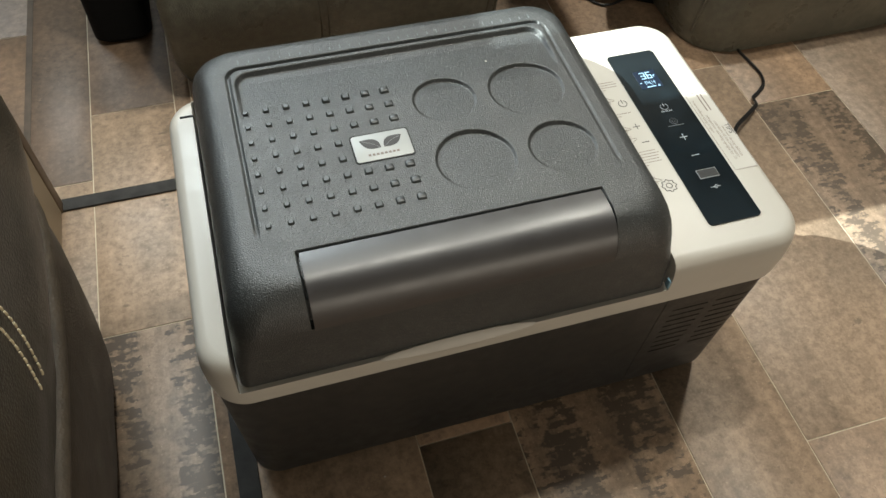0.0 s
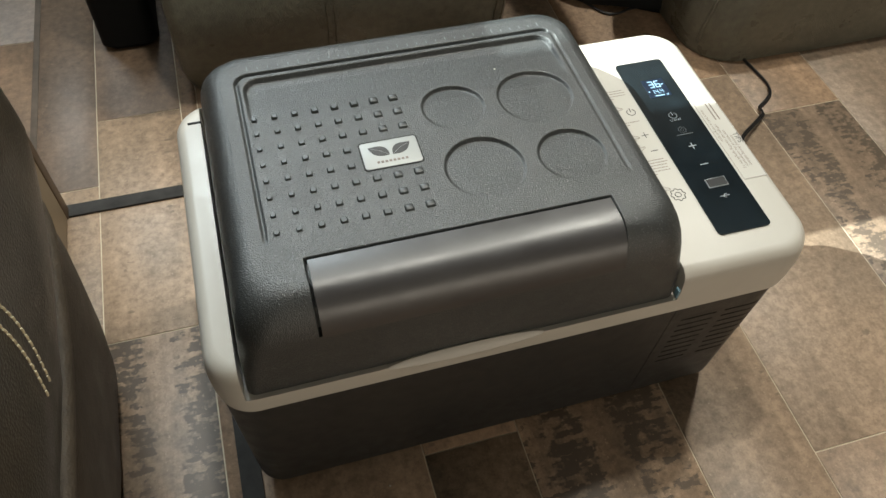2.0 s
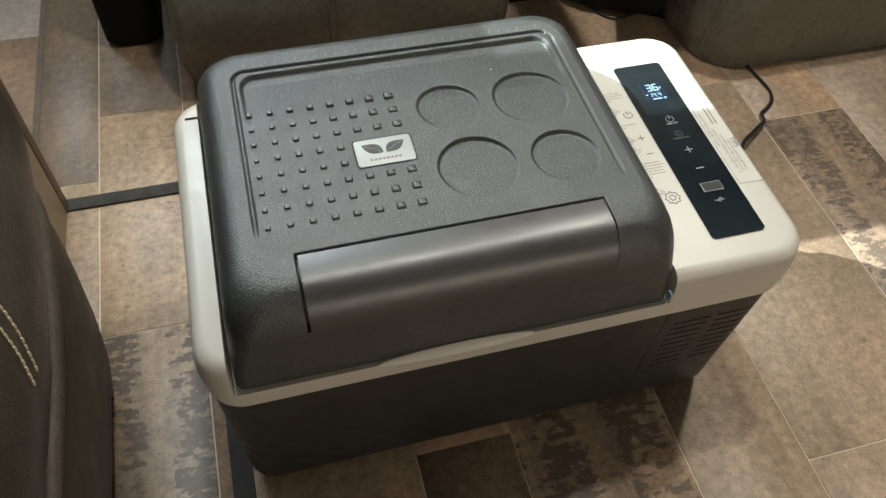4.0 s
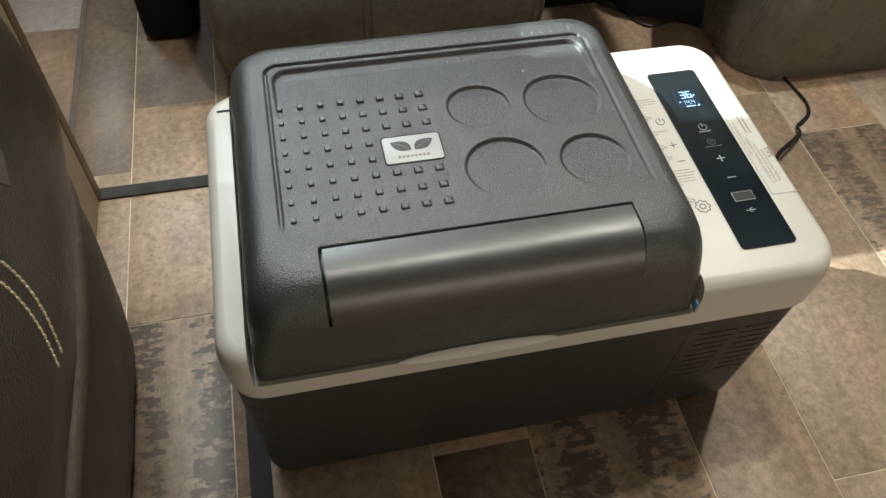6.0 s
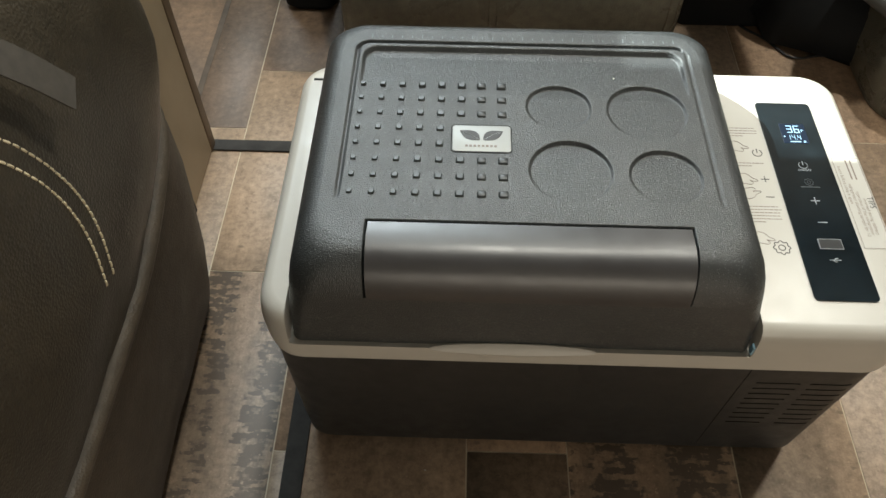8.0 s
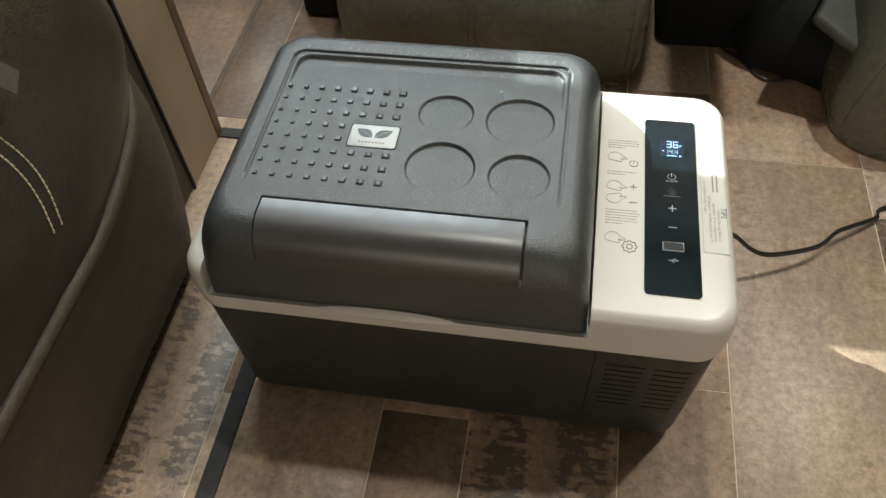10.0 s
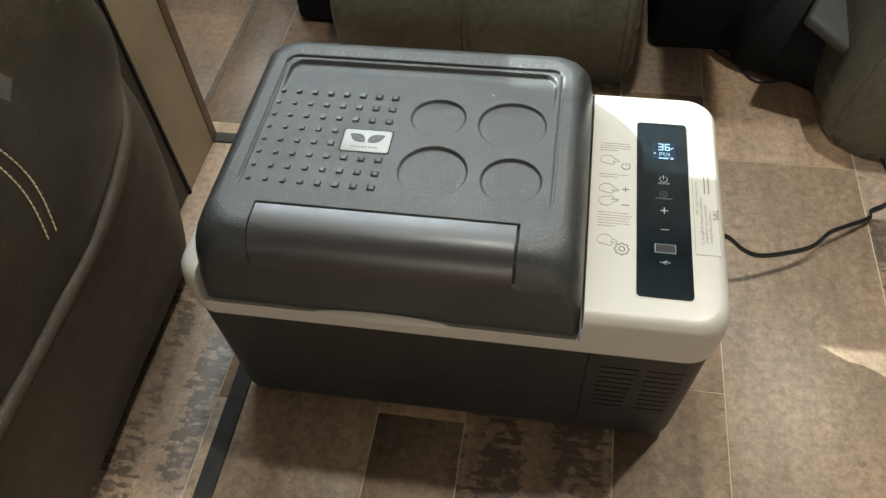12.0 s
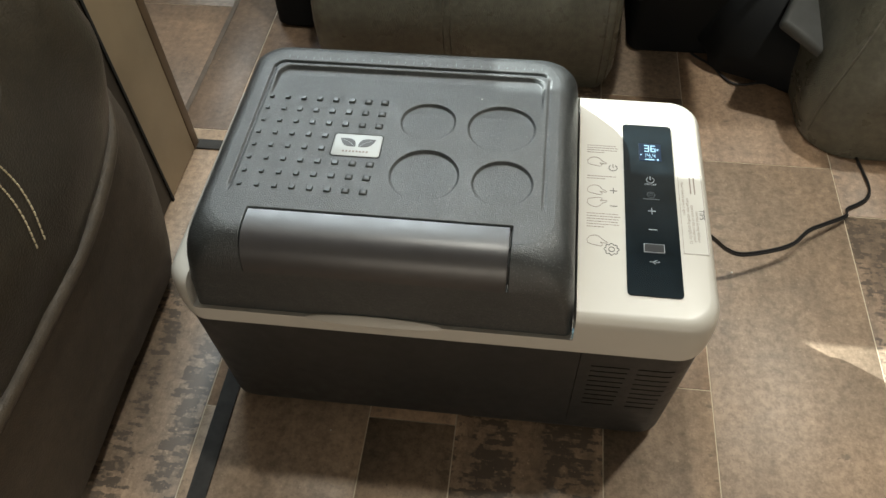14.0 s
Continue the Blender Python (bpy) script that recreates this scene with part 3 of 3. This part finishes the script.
def fridge_panel():
    gz = 0.2904
    glass = part("control_panel", loft([[(x, y, z) for x, y in rrect(0.1808 + d, 0.2365 - d, -0.1395 + d, 0.1062 - d, 0.0045)] for z, d in ((0.2885, 0), (0.2899, 0), (gz, 0.00002))]), GLASS, fridge, "glossy black glass control panel")
    screen = part("display", flat([(0.1985, 0.0480), (0.2235, 0.0480), (0.2235, 0.0752), (0.1985, 0.0752)], gz), LCD, glass, "lit blue display reading 36")
    z = gz + 0.0003
    bm = bmesh.new()
    segments("3", 0.2045, 0.0622, 0.0058, 0.0105, 0.0013, z, bm), segments("6", 0.2117, 0.0622, 0.0058, 0.0105, 0.0013, z, bm)
    for i, d in enumerate("144"):
        segments(d, 0.2030 + 0.0047 * i + 0.0010 * (i == 2), 0.0530, 0.0034, 0.0062, 0.0008, z, bm)
    flat([(0.2121, 0.0530), (0.2128, 0.0530), (0.2128, 0.0537), (0.2121, 0.0537)], z, 0.0002, bm)
    flat([(0.2050, 0.0494), (0.2155, 0.0494), (0.2155, 0.0504), (0.2050, 0.0504)], z, 0.0002, bm)
    flat([(0.2000, 0.0565), (0.2016, 0.0565), (0.2016, 0.0577), (0.2000, 0.0577)], z, 0.0002, bm)
    band(arc(0.2193, 0.0500, 0.0010, 0, 360, 8), 0.0005, z, False, 0.0002, bm)
    flat([(0.2190, 0.0640), (0.2196, 0.0640), (0.2196, 0.0668), (0.2190, 0.0668)], z, 0.0002, bm)
    flat([(0.2190, 0.0662), (0.2212, 0.0662), (0.2212, 0.0668), (0.2190, 0.0668)], z, 0.0002, bm)
    part("digits", bm, LCD_LIT, screen)
    cx = 0.2095
    bm = band(arc(cx, 0.0180, 0.0042, 125, 415), 0.0007, gz)
    part("power_symbol", band([(cx, 0.0185), (cx, 0.0232)], 0.0008, gz, bm=bm), ICON, glass)
    part("power_caption", words("ON/OFF", 0.0036, pose(cx, 0.0112, gz + 0.0003)), ICON, glass)
    bm = band(gear(cx, -0.0040, 0.0040), 0.0005, gz, True)
    part("settings_symbol", band(arc(cx, -0.0040, 0.0017, 0, 360), 0.0005, gz, bm=bm), ICON_DIM, glass)
    part("settings_caption", flat([(cx - 0.009, -0.0107), (cx + 0.009, -0.0107), (cx + 0.009, -0.0100), (cx - 0.009, -0.0100)], gz), ICON_DIM, glass)
    bm = band([(cx - 0.0040, -0.0275), (cx + 0.0040, -0.0275)], 0.0008, gz)
    part("plus_symbol", band([(cx, -0.0315), (cx, -0.0235)], 0.0008, gz, bm=bm), ICON, glass)
    part("minus_symbol", band([(cx - 0.0042, -0.0535), (cx + 0.0042, -0.0535)], 0.0008, gz), ICON, glass)
    port = part("usb_port", box_bm((0.1990, -0.0846, gz - 0.0005), (0.2202, -0.0734, gz + 0.0008), 0), STEEL, glass, "metal-framed usb socket")
    part("socket", box_bm((0.1996, -0.0840, gz), (0.2196, -0.0740, gz + 0.0011)), SOCKET, port, "dark grey socket plate")
    bm = band([(cx - 0.0050, -0.0965), (cx + 0.0048, -0.0965)], 0.0007, gz)
    band([(cx - 0.0015, -0.0965), (cx + 0.0008, -0.0945), (cx + 0.0025, -0.0945)], 0.0006, gz, bm=bm)
    part("usb_symbol", band([(cx - 0.0025, -0.0965), (cx - 0.0005, -0.0985), (cx + 0.0010, -0.0985)], 0.0006, gz, bm=bm), ICON, glass)
    # printed instructions on the white strip
    pz = 0.2890
    icx = 0.1690
    bm = band(arc(icx, 0.0345, 0.0046, 125, 415), 0.0007, pz)
    part("printed_power", band([(icx, 0.0350), (icx, 0.0400)], 0.0008, pz, bm=bm), INK, fridge)
    bm = band([(icx - 0.0038, -0.0005), (icx + 0.0038, -0.0005)], 0.0007, pz)
    part("printed_plus", band([(icx, -0.0043), (icx, 0.0033)], 0.0007, pz, bm=bm), INK, fridge)
    part("printed_minus", band([(icx - 0.0038, -0.0230), (icx + 0.0038, -0.0230)], 0.0007, pz), INK, fridge)
    bm = band(gear(icx - 0.003, -0.0830, 0.0070), 0.0007, pz, True)
    part("printed_gear", band(arc(icx - 0.003, -0.0830, 0.0030, 0, 360), 0.0007, pz, bm=bm), INK, fridge)
    rng = random.Random(4)
    for y0, n in ((0.0690, 4), (0.0205, 2), (-0.0350, 6)):
        bm = bmesh.new()
        for i in range(n):
            x, y = 0.1400, y0 - 0.0037 * i
            end = 0.176 - (0.016 if i == n - 1 else rng.uniform(0, 0.003))
            while x < end - 0.002:
                w = min(rng.uniform(0.0012, 0.0045), end - x)
                flat([(x, y - 0.00045), (x + w, y - 0.00045), (x + w, y + 0.00045), (x, y + 0.00045)], pz, 0.0001, bm)
                x += w + 0.0007
        part("printed_text", bm, INK_FAINT, fridge, "small unreadable print")
    outline = ((0.0, 0.0030), (0.0035, 0.0072), (0.0090, 0.0086), (0.0135, 0.0066), (0.0165, 0.0028), (0.0206, 0.0006), (0.0208, -0.0012), (0.0165, -0.0012), (0.0138, -0.0004), (0.0162, -0.0034), (0.0140, -0.0056), (0.0100, -0.0048), (0.0058, -0.0040), (0.0008, -0.0020), (0.0, 0.0030))
    for y, k in ((0.0415, 1), (-0.0020, 1), (-0.0170, -1), (-0.0740, 1)):
        pts = [(0.1405 + p.x, y + k * p.y) for p in spline([(a, b, 0) for a, b in outline], 3)]
        part("printed_outline", band(pts, 0.0004, pz), INK_FAINT, fridge)
    label = part("tips_label", loft([[(x, y, z) for x, y in rrect(0.2393, 0.2662, -0.0820, 0.0310, 0.001, 2)] for z in (0.2880, 0.28925)]), LABEL, fridge, "clear film label headed TIPS")
    lz = 0.28928
    bm = band(((0.2403, -0.0812), (0.2655, -0.0812), (0.2655, 0.0302), (0.2403, 0.0302)), 0.0004, lz, True, 0.0001)
    part("label_border", bm, INK_FAINT, label)
    part("label_heading", words("TIPS", 0.0080, pose(0.2622, -0.0270, lz + 0.0001, 0, 0, -90)), INK, label)
    for i, text in enumerate(("inverted during delivery", "operation of the compressor", "refrigerator standing upright for 12", "hours before using it again")):
        x = 0.2572 - 0.0043 * i
        part("label_line", words(text, 0.0045, pose(x, (-0.044, -0.040, -0.036, -0.005)[i], lz + 0.0001, 0, 0, -90)), INK_FAINT, label)
        if i < 2:
            part("label_bar", flat([(x - 0.0007, 0.002), (x + 0.0007, 0.002), (x + 0.0007, 0.027), (x - 0.0007, 0.027)], lz, 0.0001), INK_FAINT, label)


fridge_body()
fridge_rim()
fridge_lid()
fridge_panel()

# its supply cable
cable = thing("power_cable", "thin black power cable running from the fridge across the floor", "cable", (0.262, 0.12, 0.0))
way = [(0.262, 0.088, 0.122), (0.300, 0.092, 0.114), (0.330, 0.108, 0.092), (0.361, 0.113, 0.060), (0.388, 0.119, 0.044), (0.431, 0.137, 0.034), (0.468, 0.158, 0.028), (0.495, 0.187, 0.026), (0.521, 0.205, 0.022),
       (0.552, 0.227, 0.013), (0.566, 0.239, 0.009), (0.572, 0.256, 0.004), (0.590, 0.268, 0.0035), (0.607, 0.283, 0.0035), (0.615, 0.307, 0.0035), (0.611, 0.345, 0.0035), (0.606, 0.380, 0.0035)]
pts = spline([(x - 0.262, y - 0.12, z) for x, y, z in way])
bm = tube([p + Vector((0.0, 0.0018, 0.0004)) for p in pts], 0.0019)
tube([p - Vector((0.0, 0.0018, 0.0004)) for p in pts], 0.0019, bm=bm)
part("cord", bm, CORD, cable)
part("plug", tube([(-0.004, -0.032, 0.122), (0.026, -0.030, 0.118)], 0.008, 12), BLACK, cable, "black moulded plug")


# seats
def stitch_run(points, material, parent, length=0.0052, gap=0.0022, radius=0.0009):
    pts = spline(points, 40)
    bm = bmesh.new()
    run, start = 0.0, pts[0]
    for a, b in zip(pts, pts[1:]):
        run += (b - a).length
        if run >= length + gap:
            start, run = b, 0.0
        elif run >= length and start is not None:
            tube([start, (start + b) / 2 + Vector((0.0004, 0, 0)), b], radius, 5, bm)
            start = None
        if start is None and run < length:
            start = b
    part("stitching", bm, material, parent, "cream stitching" if material is THREAD else "")


ARM = ((0.252, -0.440, 0.060, 0.08), (0.262, -0.418, 0.078, 0.085), (0.275, -0.409, 0.086, 0.088), (0.300, -0.401, 0.088, 0.09), (0.330, -0.394, 0.089, 0.09), (0.36, -0.3905, 0.090, 0.09), (0.39, -0.3890, 0.092, 0.09),
       (0.42, -0.3885, 0.093, 0.09), (0.45, -0.3885, 0.092, 0.095), (0.48, -0.3895, 0.090, 0.10), (0.51, -0.3930, 0.086, 0.10), (0.54, -0.4000, 0.080, 0.10), (0.565, -0.4090, 0.071, 0.105), (0.585, -0.4200, 0.06, 0.11),
       (0.600, -0.433, 0.042, 0.11), (0.612, -0.450, 0.02, 0.11), (0.622, -0.474, -0.01, 0.11), (0.628, -0.51, -0.05, 0.11), (0.630, -0.58, -0.12, 0.10))


def arm_rise(y, z):
    """The arm's lower edge climbs towards its back end; the climb fades out upwards."""
    k = min(1.0, max(0.0, (y + 0.16) / 0.20))
    return 0.068 * k * k * min(1.0, max(0.0, (0.46 - z) / 0.19))


def recliner():
    chair = thing("recliner", "dark brown leather recliner with cream double stitching on its arm", "recliner", (-0.8, -0.4, 0))

    def undulating(levels, wave, rise):
        rows = []
        for q in levels:
            row = []
            for p in finer_plan(q):
                x, y, z = p[0] - 0.8, p[1] - 0.4, q[0]
                dent = wave * (noise.noise(Vector((x * 5, y * 9, z * 11))) + 0.5 * noise.noise(Vector((x * 15, y * 27, z * 21))))
                row.append((p[0] + dent, p[1], z + (arm_rise(y, z) if rise else 0.0)))
            rows.append(row)
        return loft(rows)

    def finer_plan(q):
        """One level's outline with its inner side divided into a fixed number of steps."""
        pts = [(x + 0.8, y + 0.4) for x, y in rrect(-1.15, q[1], -1.15, q[2], q[3], 14)]
        out = []
        for i, p in enumerate(pts):
            nxt = pts[(i + 1) % len(pts)]
            n = 40 if i == 29 else 1
            out += [(p[0] + (nxt[0] - p[0]) * k / n, p[1] + (nxt[1] - p[1]) * k / n) for k in range(n)]
        return out

    base = ((0.022, -0.438, 0.140, 0.16), (0.026, -0.432, 0.148, 0.165), (0.05, -0.427, 0.154, 0.17), (0.10, -0.421, 0.158, 0.17), (0.17, -0.416, 0.160, 0.165), (0.22, -0.414, 0.160, 0.160), (0.26, -0.415, 0.159, 0.155), (0.30, -0.420, 0.157, 0.15), (0.34, -0.430, 0.150, 0.14), (0.36, -0.45, 0.13, 0.12))
    part("side_panel", undulating(base, 0.003, False), FABRIC, chair, "dark brown fabric side panel")
    # The plinth's black carries the shade of the gap above the floor.
    part("plinth", loft([[(x + 0.8, y + 0.4, z) for x, y in rrect(-1.13, -0.449, -1.13, 0.128, 0.15, 14)] for z in (0.0, 0.03)]), GAP, chair, "recessed plinth, coloured black for the shadow gap")
    part("arm", undulating(ARM, 0.0035, True), LEATHER, chair, "bulging brown leather arm")
    # rolled welt along the foot of the arm
    roll = [(-0.4125, y) for y in np.linspace(-1.05, -0.02, 36)]
    roll += [(-0.4125 - 0.088 + 0.088 * math.cos(a), 0.088 * math.sin(a) - 0.010) for a in np.linspace(0.12, 1.3, 12)]
    part("welt", tube([(x + 0.8, y + 0.4, 0.266 + arm_rise(y, 0.266)) for x, y in roll], 0.0115, 12), WELT, chair, "rolled leather welt, coloured paler for the light it catches")
    zs, xs = [q[0] for q in ARM], [q[1] for q in ARM]
    for line in (((-0.262, 0.590), (-0.226, 0.560), (-0.198, 0.522), (-0.180, 0.480), (-0.169, 0.437), (-0.168, 0.400), (-0.176, 0.354)),
                 ((-0.272, 0.582), (-0.238, 0.554), (-0.211, 0.518), (-0.193, 0.477), (-0.184, 0.439), (-0.183, 0.402), (-0.190, 0.355))):
        stitch_run([(float(np.interp(p.z, zs, xs)) + 0.8022, p.y + 0.4, p.z) for p in spline([(0, y, z) for y, z in line], 20)], THREAD, chair)
    strap = bmesh.new()
    path = spline([(0.345, 0.160, 0.628), (0.380, 0.195, 0.606), (0.4040, 0.217, 0.578), (0.4190, 0.234, 0.548), (0.4300, 0.252, 0.512)], 8)
    across = Vector((-0.003, 0.022, 0.013)).normalized() * 0.0105
    rows = []
    for p in path:
        rows.append([strap.verts.new(p + s * across + Vector((o, 0, 0))) for s, o in ((-1, 0.0005), (1, 0.0005), (1, 0.0030), (-1, 0.0030))])
    for a, b in zip(rows, rows[1:]):
        for i in range(4):
            strap.faces.new((a[i], a[(i + 1) % 4], b[(i + 1) % 4], b[i]))
    strap.faces.new(rows[0]), strap.faces.new(rows[-1][::-1])
    part("pull_strap", strap, STRAP, chair, "grey-brown webbing pull strap")
    cushion = loft([[(x + 0.8, y + 0.4, z) for x, y in rrect(-1.10 + d, -0.52 - d, -0.50 + d, 0.05 - d, 0.10 - d * 0.4, 10)] for z, d in ((0.60, 0.03), (0.63, 0.005), (0.67, 0.0), (0.71, 0.012), (0.735, 0.05), (0.74, 0.09))])
    part("seat_cushion", cushion, LEATHER, chair, "creased brown leather cushion")


SLOPE = ((0.0, 0.032), (0.012, 0.027), (0.05, 0.015), (0.09, 0.005), (0.13, 0.0), (0.16, 0.003), (0.20, 0.014), (0.25, 0.036), (0.31, 0.070), (0.37, 0.108), (0.43, 0.155), (0.455, 0.215))


def sofa(name, label, x0, x1, y0, y1, r, material, seams, lean=0.0, corner_seam=False, front=1.0):
    """A low seat whose front bulges near the floor and slopes back above."""
    ob = thing(name, label, "sofa", ((x0 + x1) / 2, (y0 + y1) / 2, 0))
    mx, my = (x0 + x1) / 2, (y0 + y1) / 2

    def edge(z):
        d = float(np.interp(z, [q[0] for q in SLOPE], [q[1] for q in SLOPE]))
        foot = 0.012 * max(0.0, 1 - z / 0.03)
        crown = 0.06 * max(0.0, (z - 0.41) / 0.045)
        return x0 + foot + crown + lean * max(0.0, z - 0.10), x1 - foot - crown, y0 + front * d, y1 - foot - crown

    rows = []
    for z, _ in SLOPE:
        xa, xb, ya, yb = edge(z)
        row = []
        for x, y in rrect(xa, xb, ya, yb, r, 10, np.linspace(xa + r, xb - r, 16)[1:-1]):
            n = noise.noise(Vector((x * 6, y * 6, z * 8)))
            row.append((x - mx, y - my - 0.004 * n, z))
        rows.append(row)
    part("base", loft(rows), material, ob)
    for x in seams:
        for k in (-0.006, 0.006):
            stitch_run([(x + k - mx, edge(z)[2] - my - 0.002, z) for z in (0.02, 0.07, 0.13, 0.20, 0.28)], THREAD_DARK, ob)
    if corner_seam:
        line = []
        for z in (0.03, 0.08, 0.14, 0.20, 0.26, 0.32, 0.38):
            xa, _, ya, _ = edge(z)
            line.append((xa + r * (1 - math.cos(0.6)) - mx, ya + r * (1 - math.sin(0.6)) - my, z))
        part("seam", tube(spline(line), 0.0028), material, ob, "raised leather seam")
        stitch_run([(x + 0.009, y - 0.006, z) for x, y, z in line], THREAD_DARK, ob)
    return ob


recliner()
sofa("sofa", "olive-brown leather sofa front with a stitched seam", -0.312, 0.208, 0.480, 1.25, 0.020, LEATHER_BACK, (-0.079, 0.190))
sofa("sofa", "brown leather sofa with a rounded stitched arm", 0.512, 1.6, 0.360, 1.25, 0.085, LEATHER_BACK, (), 0.24, True, 0.35)

# dark things between the seats
# The bag's unseen upper half is added height that shades the floor.
bag = thing("storage_bag", "black bag standing on the floor by the sofa", "bag", (-0.392, 0.76, 0))
part("bag_body", loft([[(x, y, z) for x, y in rrect(-0.046 + d, 0.046 - d, -0.12 + d, 0.12 - d, 0.02, 6)] for z, d in ((0.0, 0.008), (0.01, 0.0), (0.16, 0.0), (0.44, 0.006), (0.46, 0.02))]), BIN, bag)
part("bag_strap", tube(spline([(0, -0.06, 0.455), (0, -0.045, 0.51), (0, 0.045, 0.51), (0, 0.06, 0.455)]), 0.006), BLACK, bag)
# Unseen table added to keep lamp light off the floor here.
table = thing("shade_table", "low brown table added out of view to shade the floor between the sofas", "table", (0.345, 0.94, 0))
part("tabletop", loft([[(x, y, z) for x, y in rrect(-0.12 + d, 0.13 - d, -0.52 + d, 0.40 - d, 0.06, 10)] for z, d in ((0.430, 0.004), (0.434, 0), (0.451, 0), (0.455, 0.004))]), PANEL_EDGE, table)
for x in (-0.105, 0.112):
    for y in (-0.02, 0.36):
        part("leg", box_bm((x - 0.012, y - 0.012, 0.0), (x + 0.012, y + 0.012, 0.431), 0.002), DARK_METAL, table)
# Black box put in to make the darkness between the sofas.
crate = thing("dark_filler", "black box filling the dark region between the sofas", "bin", (0.315, 0.855, 0))
part("filler_body", loft([[(x, y, z) for x, y in rrect(-0.080 + d, 0.105 - d, -0.24 + d, 0.30 - d, 0.02, 6)] for z, d in ((0.0, 0.012), (0.012, 0.006), (0.30, 0.0), (0.31, 0.004))]), BIN, crate)
part("filler_rim", loft([[(x, y, z) for x, y in rrect(-0.086 + d, 0.111 - d, -0.246 + d, 0.306 - d, 0.022, 6)] for z, d in ((0.296, 0.0), (0.312, 0.0), (0.316, 0.003))]), BLACK, crate)
pack = thing("travel_bag", "slumped black cloth bag on the floor beside the sofa", "bag", (0.485, 0.715, 0))


def slumped():
    rows = []
    for z, d in ((0.0, 0.010), (0.012, 0.0), (0.05, -0.004), (0.10, 0.006), (0.135, 0.028), (0.150, 0.060)):
        ring = []
        for x, y in rrect(-0.115 + d, 0.125 - d, -0.175 + d, 0.22 - d, 0.05, 8):
            n = 1.6 * noise.noise(Vector((x * 18, y * 18, z * 26))) + 0.8 * noise.noise(Vector((x * 41, y * 41, z * 50)))
            ring.append((x + 0.010 * n, y + 0.010 * n + 0.55 * x * (y < 0) * -1, z * (1 + 0.25 * n)))
        rows.append(ring)
    return loft(rows)


part("bag_cloth", slumped(), BIN, pack, "", 60)
part("bag_handle", tube(spline([(-0.03, -0.06, 0.14), (-0.01, -0.05, 0.185), (0.05, 0.0, 0.19), (0.07, 0.03, 0.14)]), 0.008), BLACK, pack)
flap = thing("footrest_panel", "grey upholstered footrest panel hanging beside the sofa", "footrest", (0.545, 0.61, 0.0))
ob = part("panel_pad", box_bm((-0.06, -0.15, 0.0), (0.08, 0.16, 0.02), 0.008, 3), GREY_PANEL, flap)
ob.matrix_local = pose(0.01, 0.0, 0.135, 0, 26, -22)
ob = part("hinge_bar", box_bm((-0.012, -0.012, 0.0), (0.012, 0.012, 0.150), 0.003), DARK_METAL, flap)
wire = thing("loose_wire", "thin black wire lying curled on the floor", "cable", (0.35, 0.62, 0))
part("cord", tube(spline([(-0.01, 0.05, 0.003), (0.014, 0.0, 0.003), (0.045, -0.03, 0.003), (0.071, -0.072, 0.003), (0.095, -0.080, 0.003), (0.123, -0.073, 0.003), (0.150, -0.074, 0.003), (0.173, -0.089, 0.003), (0.200, -0.126, 0.003)]), 0.0022), BLACK, wire)


# crumbs on the floor and one on the lid
for x, y, z, r in ((-0.154, -0.189, 0.0, 0.0011), (0.384, 0.118, 0.0, 0.0016), (0.355, 0.043, 0.0, 0.0010), (0.017, 0.058, 0.3584, 0.0009)):
    bm = bmesh.new()
    bmesh.ops.create_icosphere(bm, subdivisions=2, radius=r)
    for v in bm.verts:
        v.co *= 1 + 0.35 * noise.noise(v.co * 900 + Vector((x * 50, y * 50, 0)))
        v.co.z = v.co.z * 0.6 + r * 0.55
    ob = finish("crumb", bm, RIM)
    ob.location = (x, y, z)
    tagged(ob, "tiny pale crumb lying on the " + ("lid" if z else "plank floor"), "crumb", group="crumbs")


# floor planks, each a board of its own
def planks():
    for i, (x0, x1) in enumerate(zip(LONG, LONG[1:])):
        joints = {-1.8, BACK}
        if x0 in JOINTS:
            first, second = JOINTS[x0], NEXT.get(x0, JOINTS[x0] + 0.9)
        else:
            first = -1.1 + (i * 0.37) % 0.8
            second = first + 0.9
        joints |= {first, second, first - 0.9, second + 0.9}
        ys = sorted(y for y in joints if -1.8 <= y <= BACK)
        for k, (y0, y1) in enumerate(zip(ys, ys[1:])):
            g = 0.0008
            xa, xb, ya, yb = x0 + g, x1 - g, y0 + g, y1 - g
            if xb - xa < 0.02 or yb - ya < 0.02:
                continue
            bm = bmesh.new()
            c = ((xa + xb) / 2, (ya + yb) / 2)
            rows = [[bm.verts.new((x - c[0], y - c[1], z)) for x, y in ((xa + d, ya + d), (xb - d, ya + d), (xb - d, yb - d), (xa + d, yb - d))] for z, d in ((-0.0011, 0), (-0.0004, 0), (0.0, 0.0006))]
            for a, b in zip(rows, rows[1:]):
                for q in range(4):
                    bm.faces.new((a[q], a[(q + 1) % 4], b[(q + 1) % 4], b[q]))
            bm.faces.new(rows[-1])
            low = y1 <= first + 0.001
            worn = (x0, 0 if low else 1) in WORN
            # Boards at the back left get the brown with shade in its colour.
            ob = part("plank", bm, PLANK_WORN if worn else PLANK_SHADED if x1 < -0.5 or (x1 < -0.3 and y0 > 0.3) else (PLANK, PLANK_GREY)[(i + k) % 2], floor)
            ob.location = (c[0], c[1], 0)


planks()
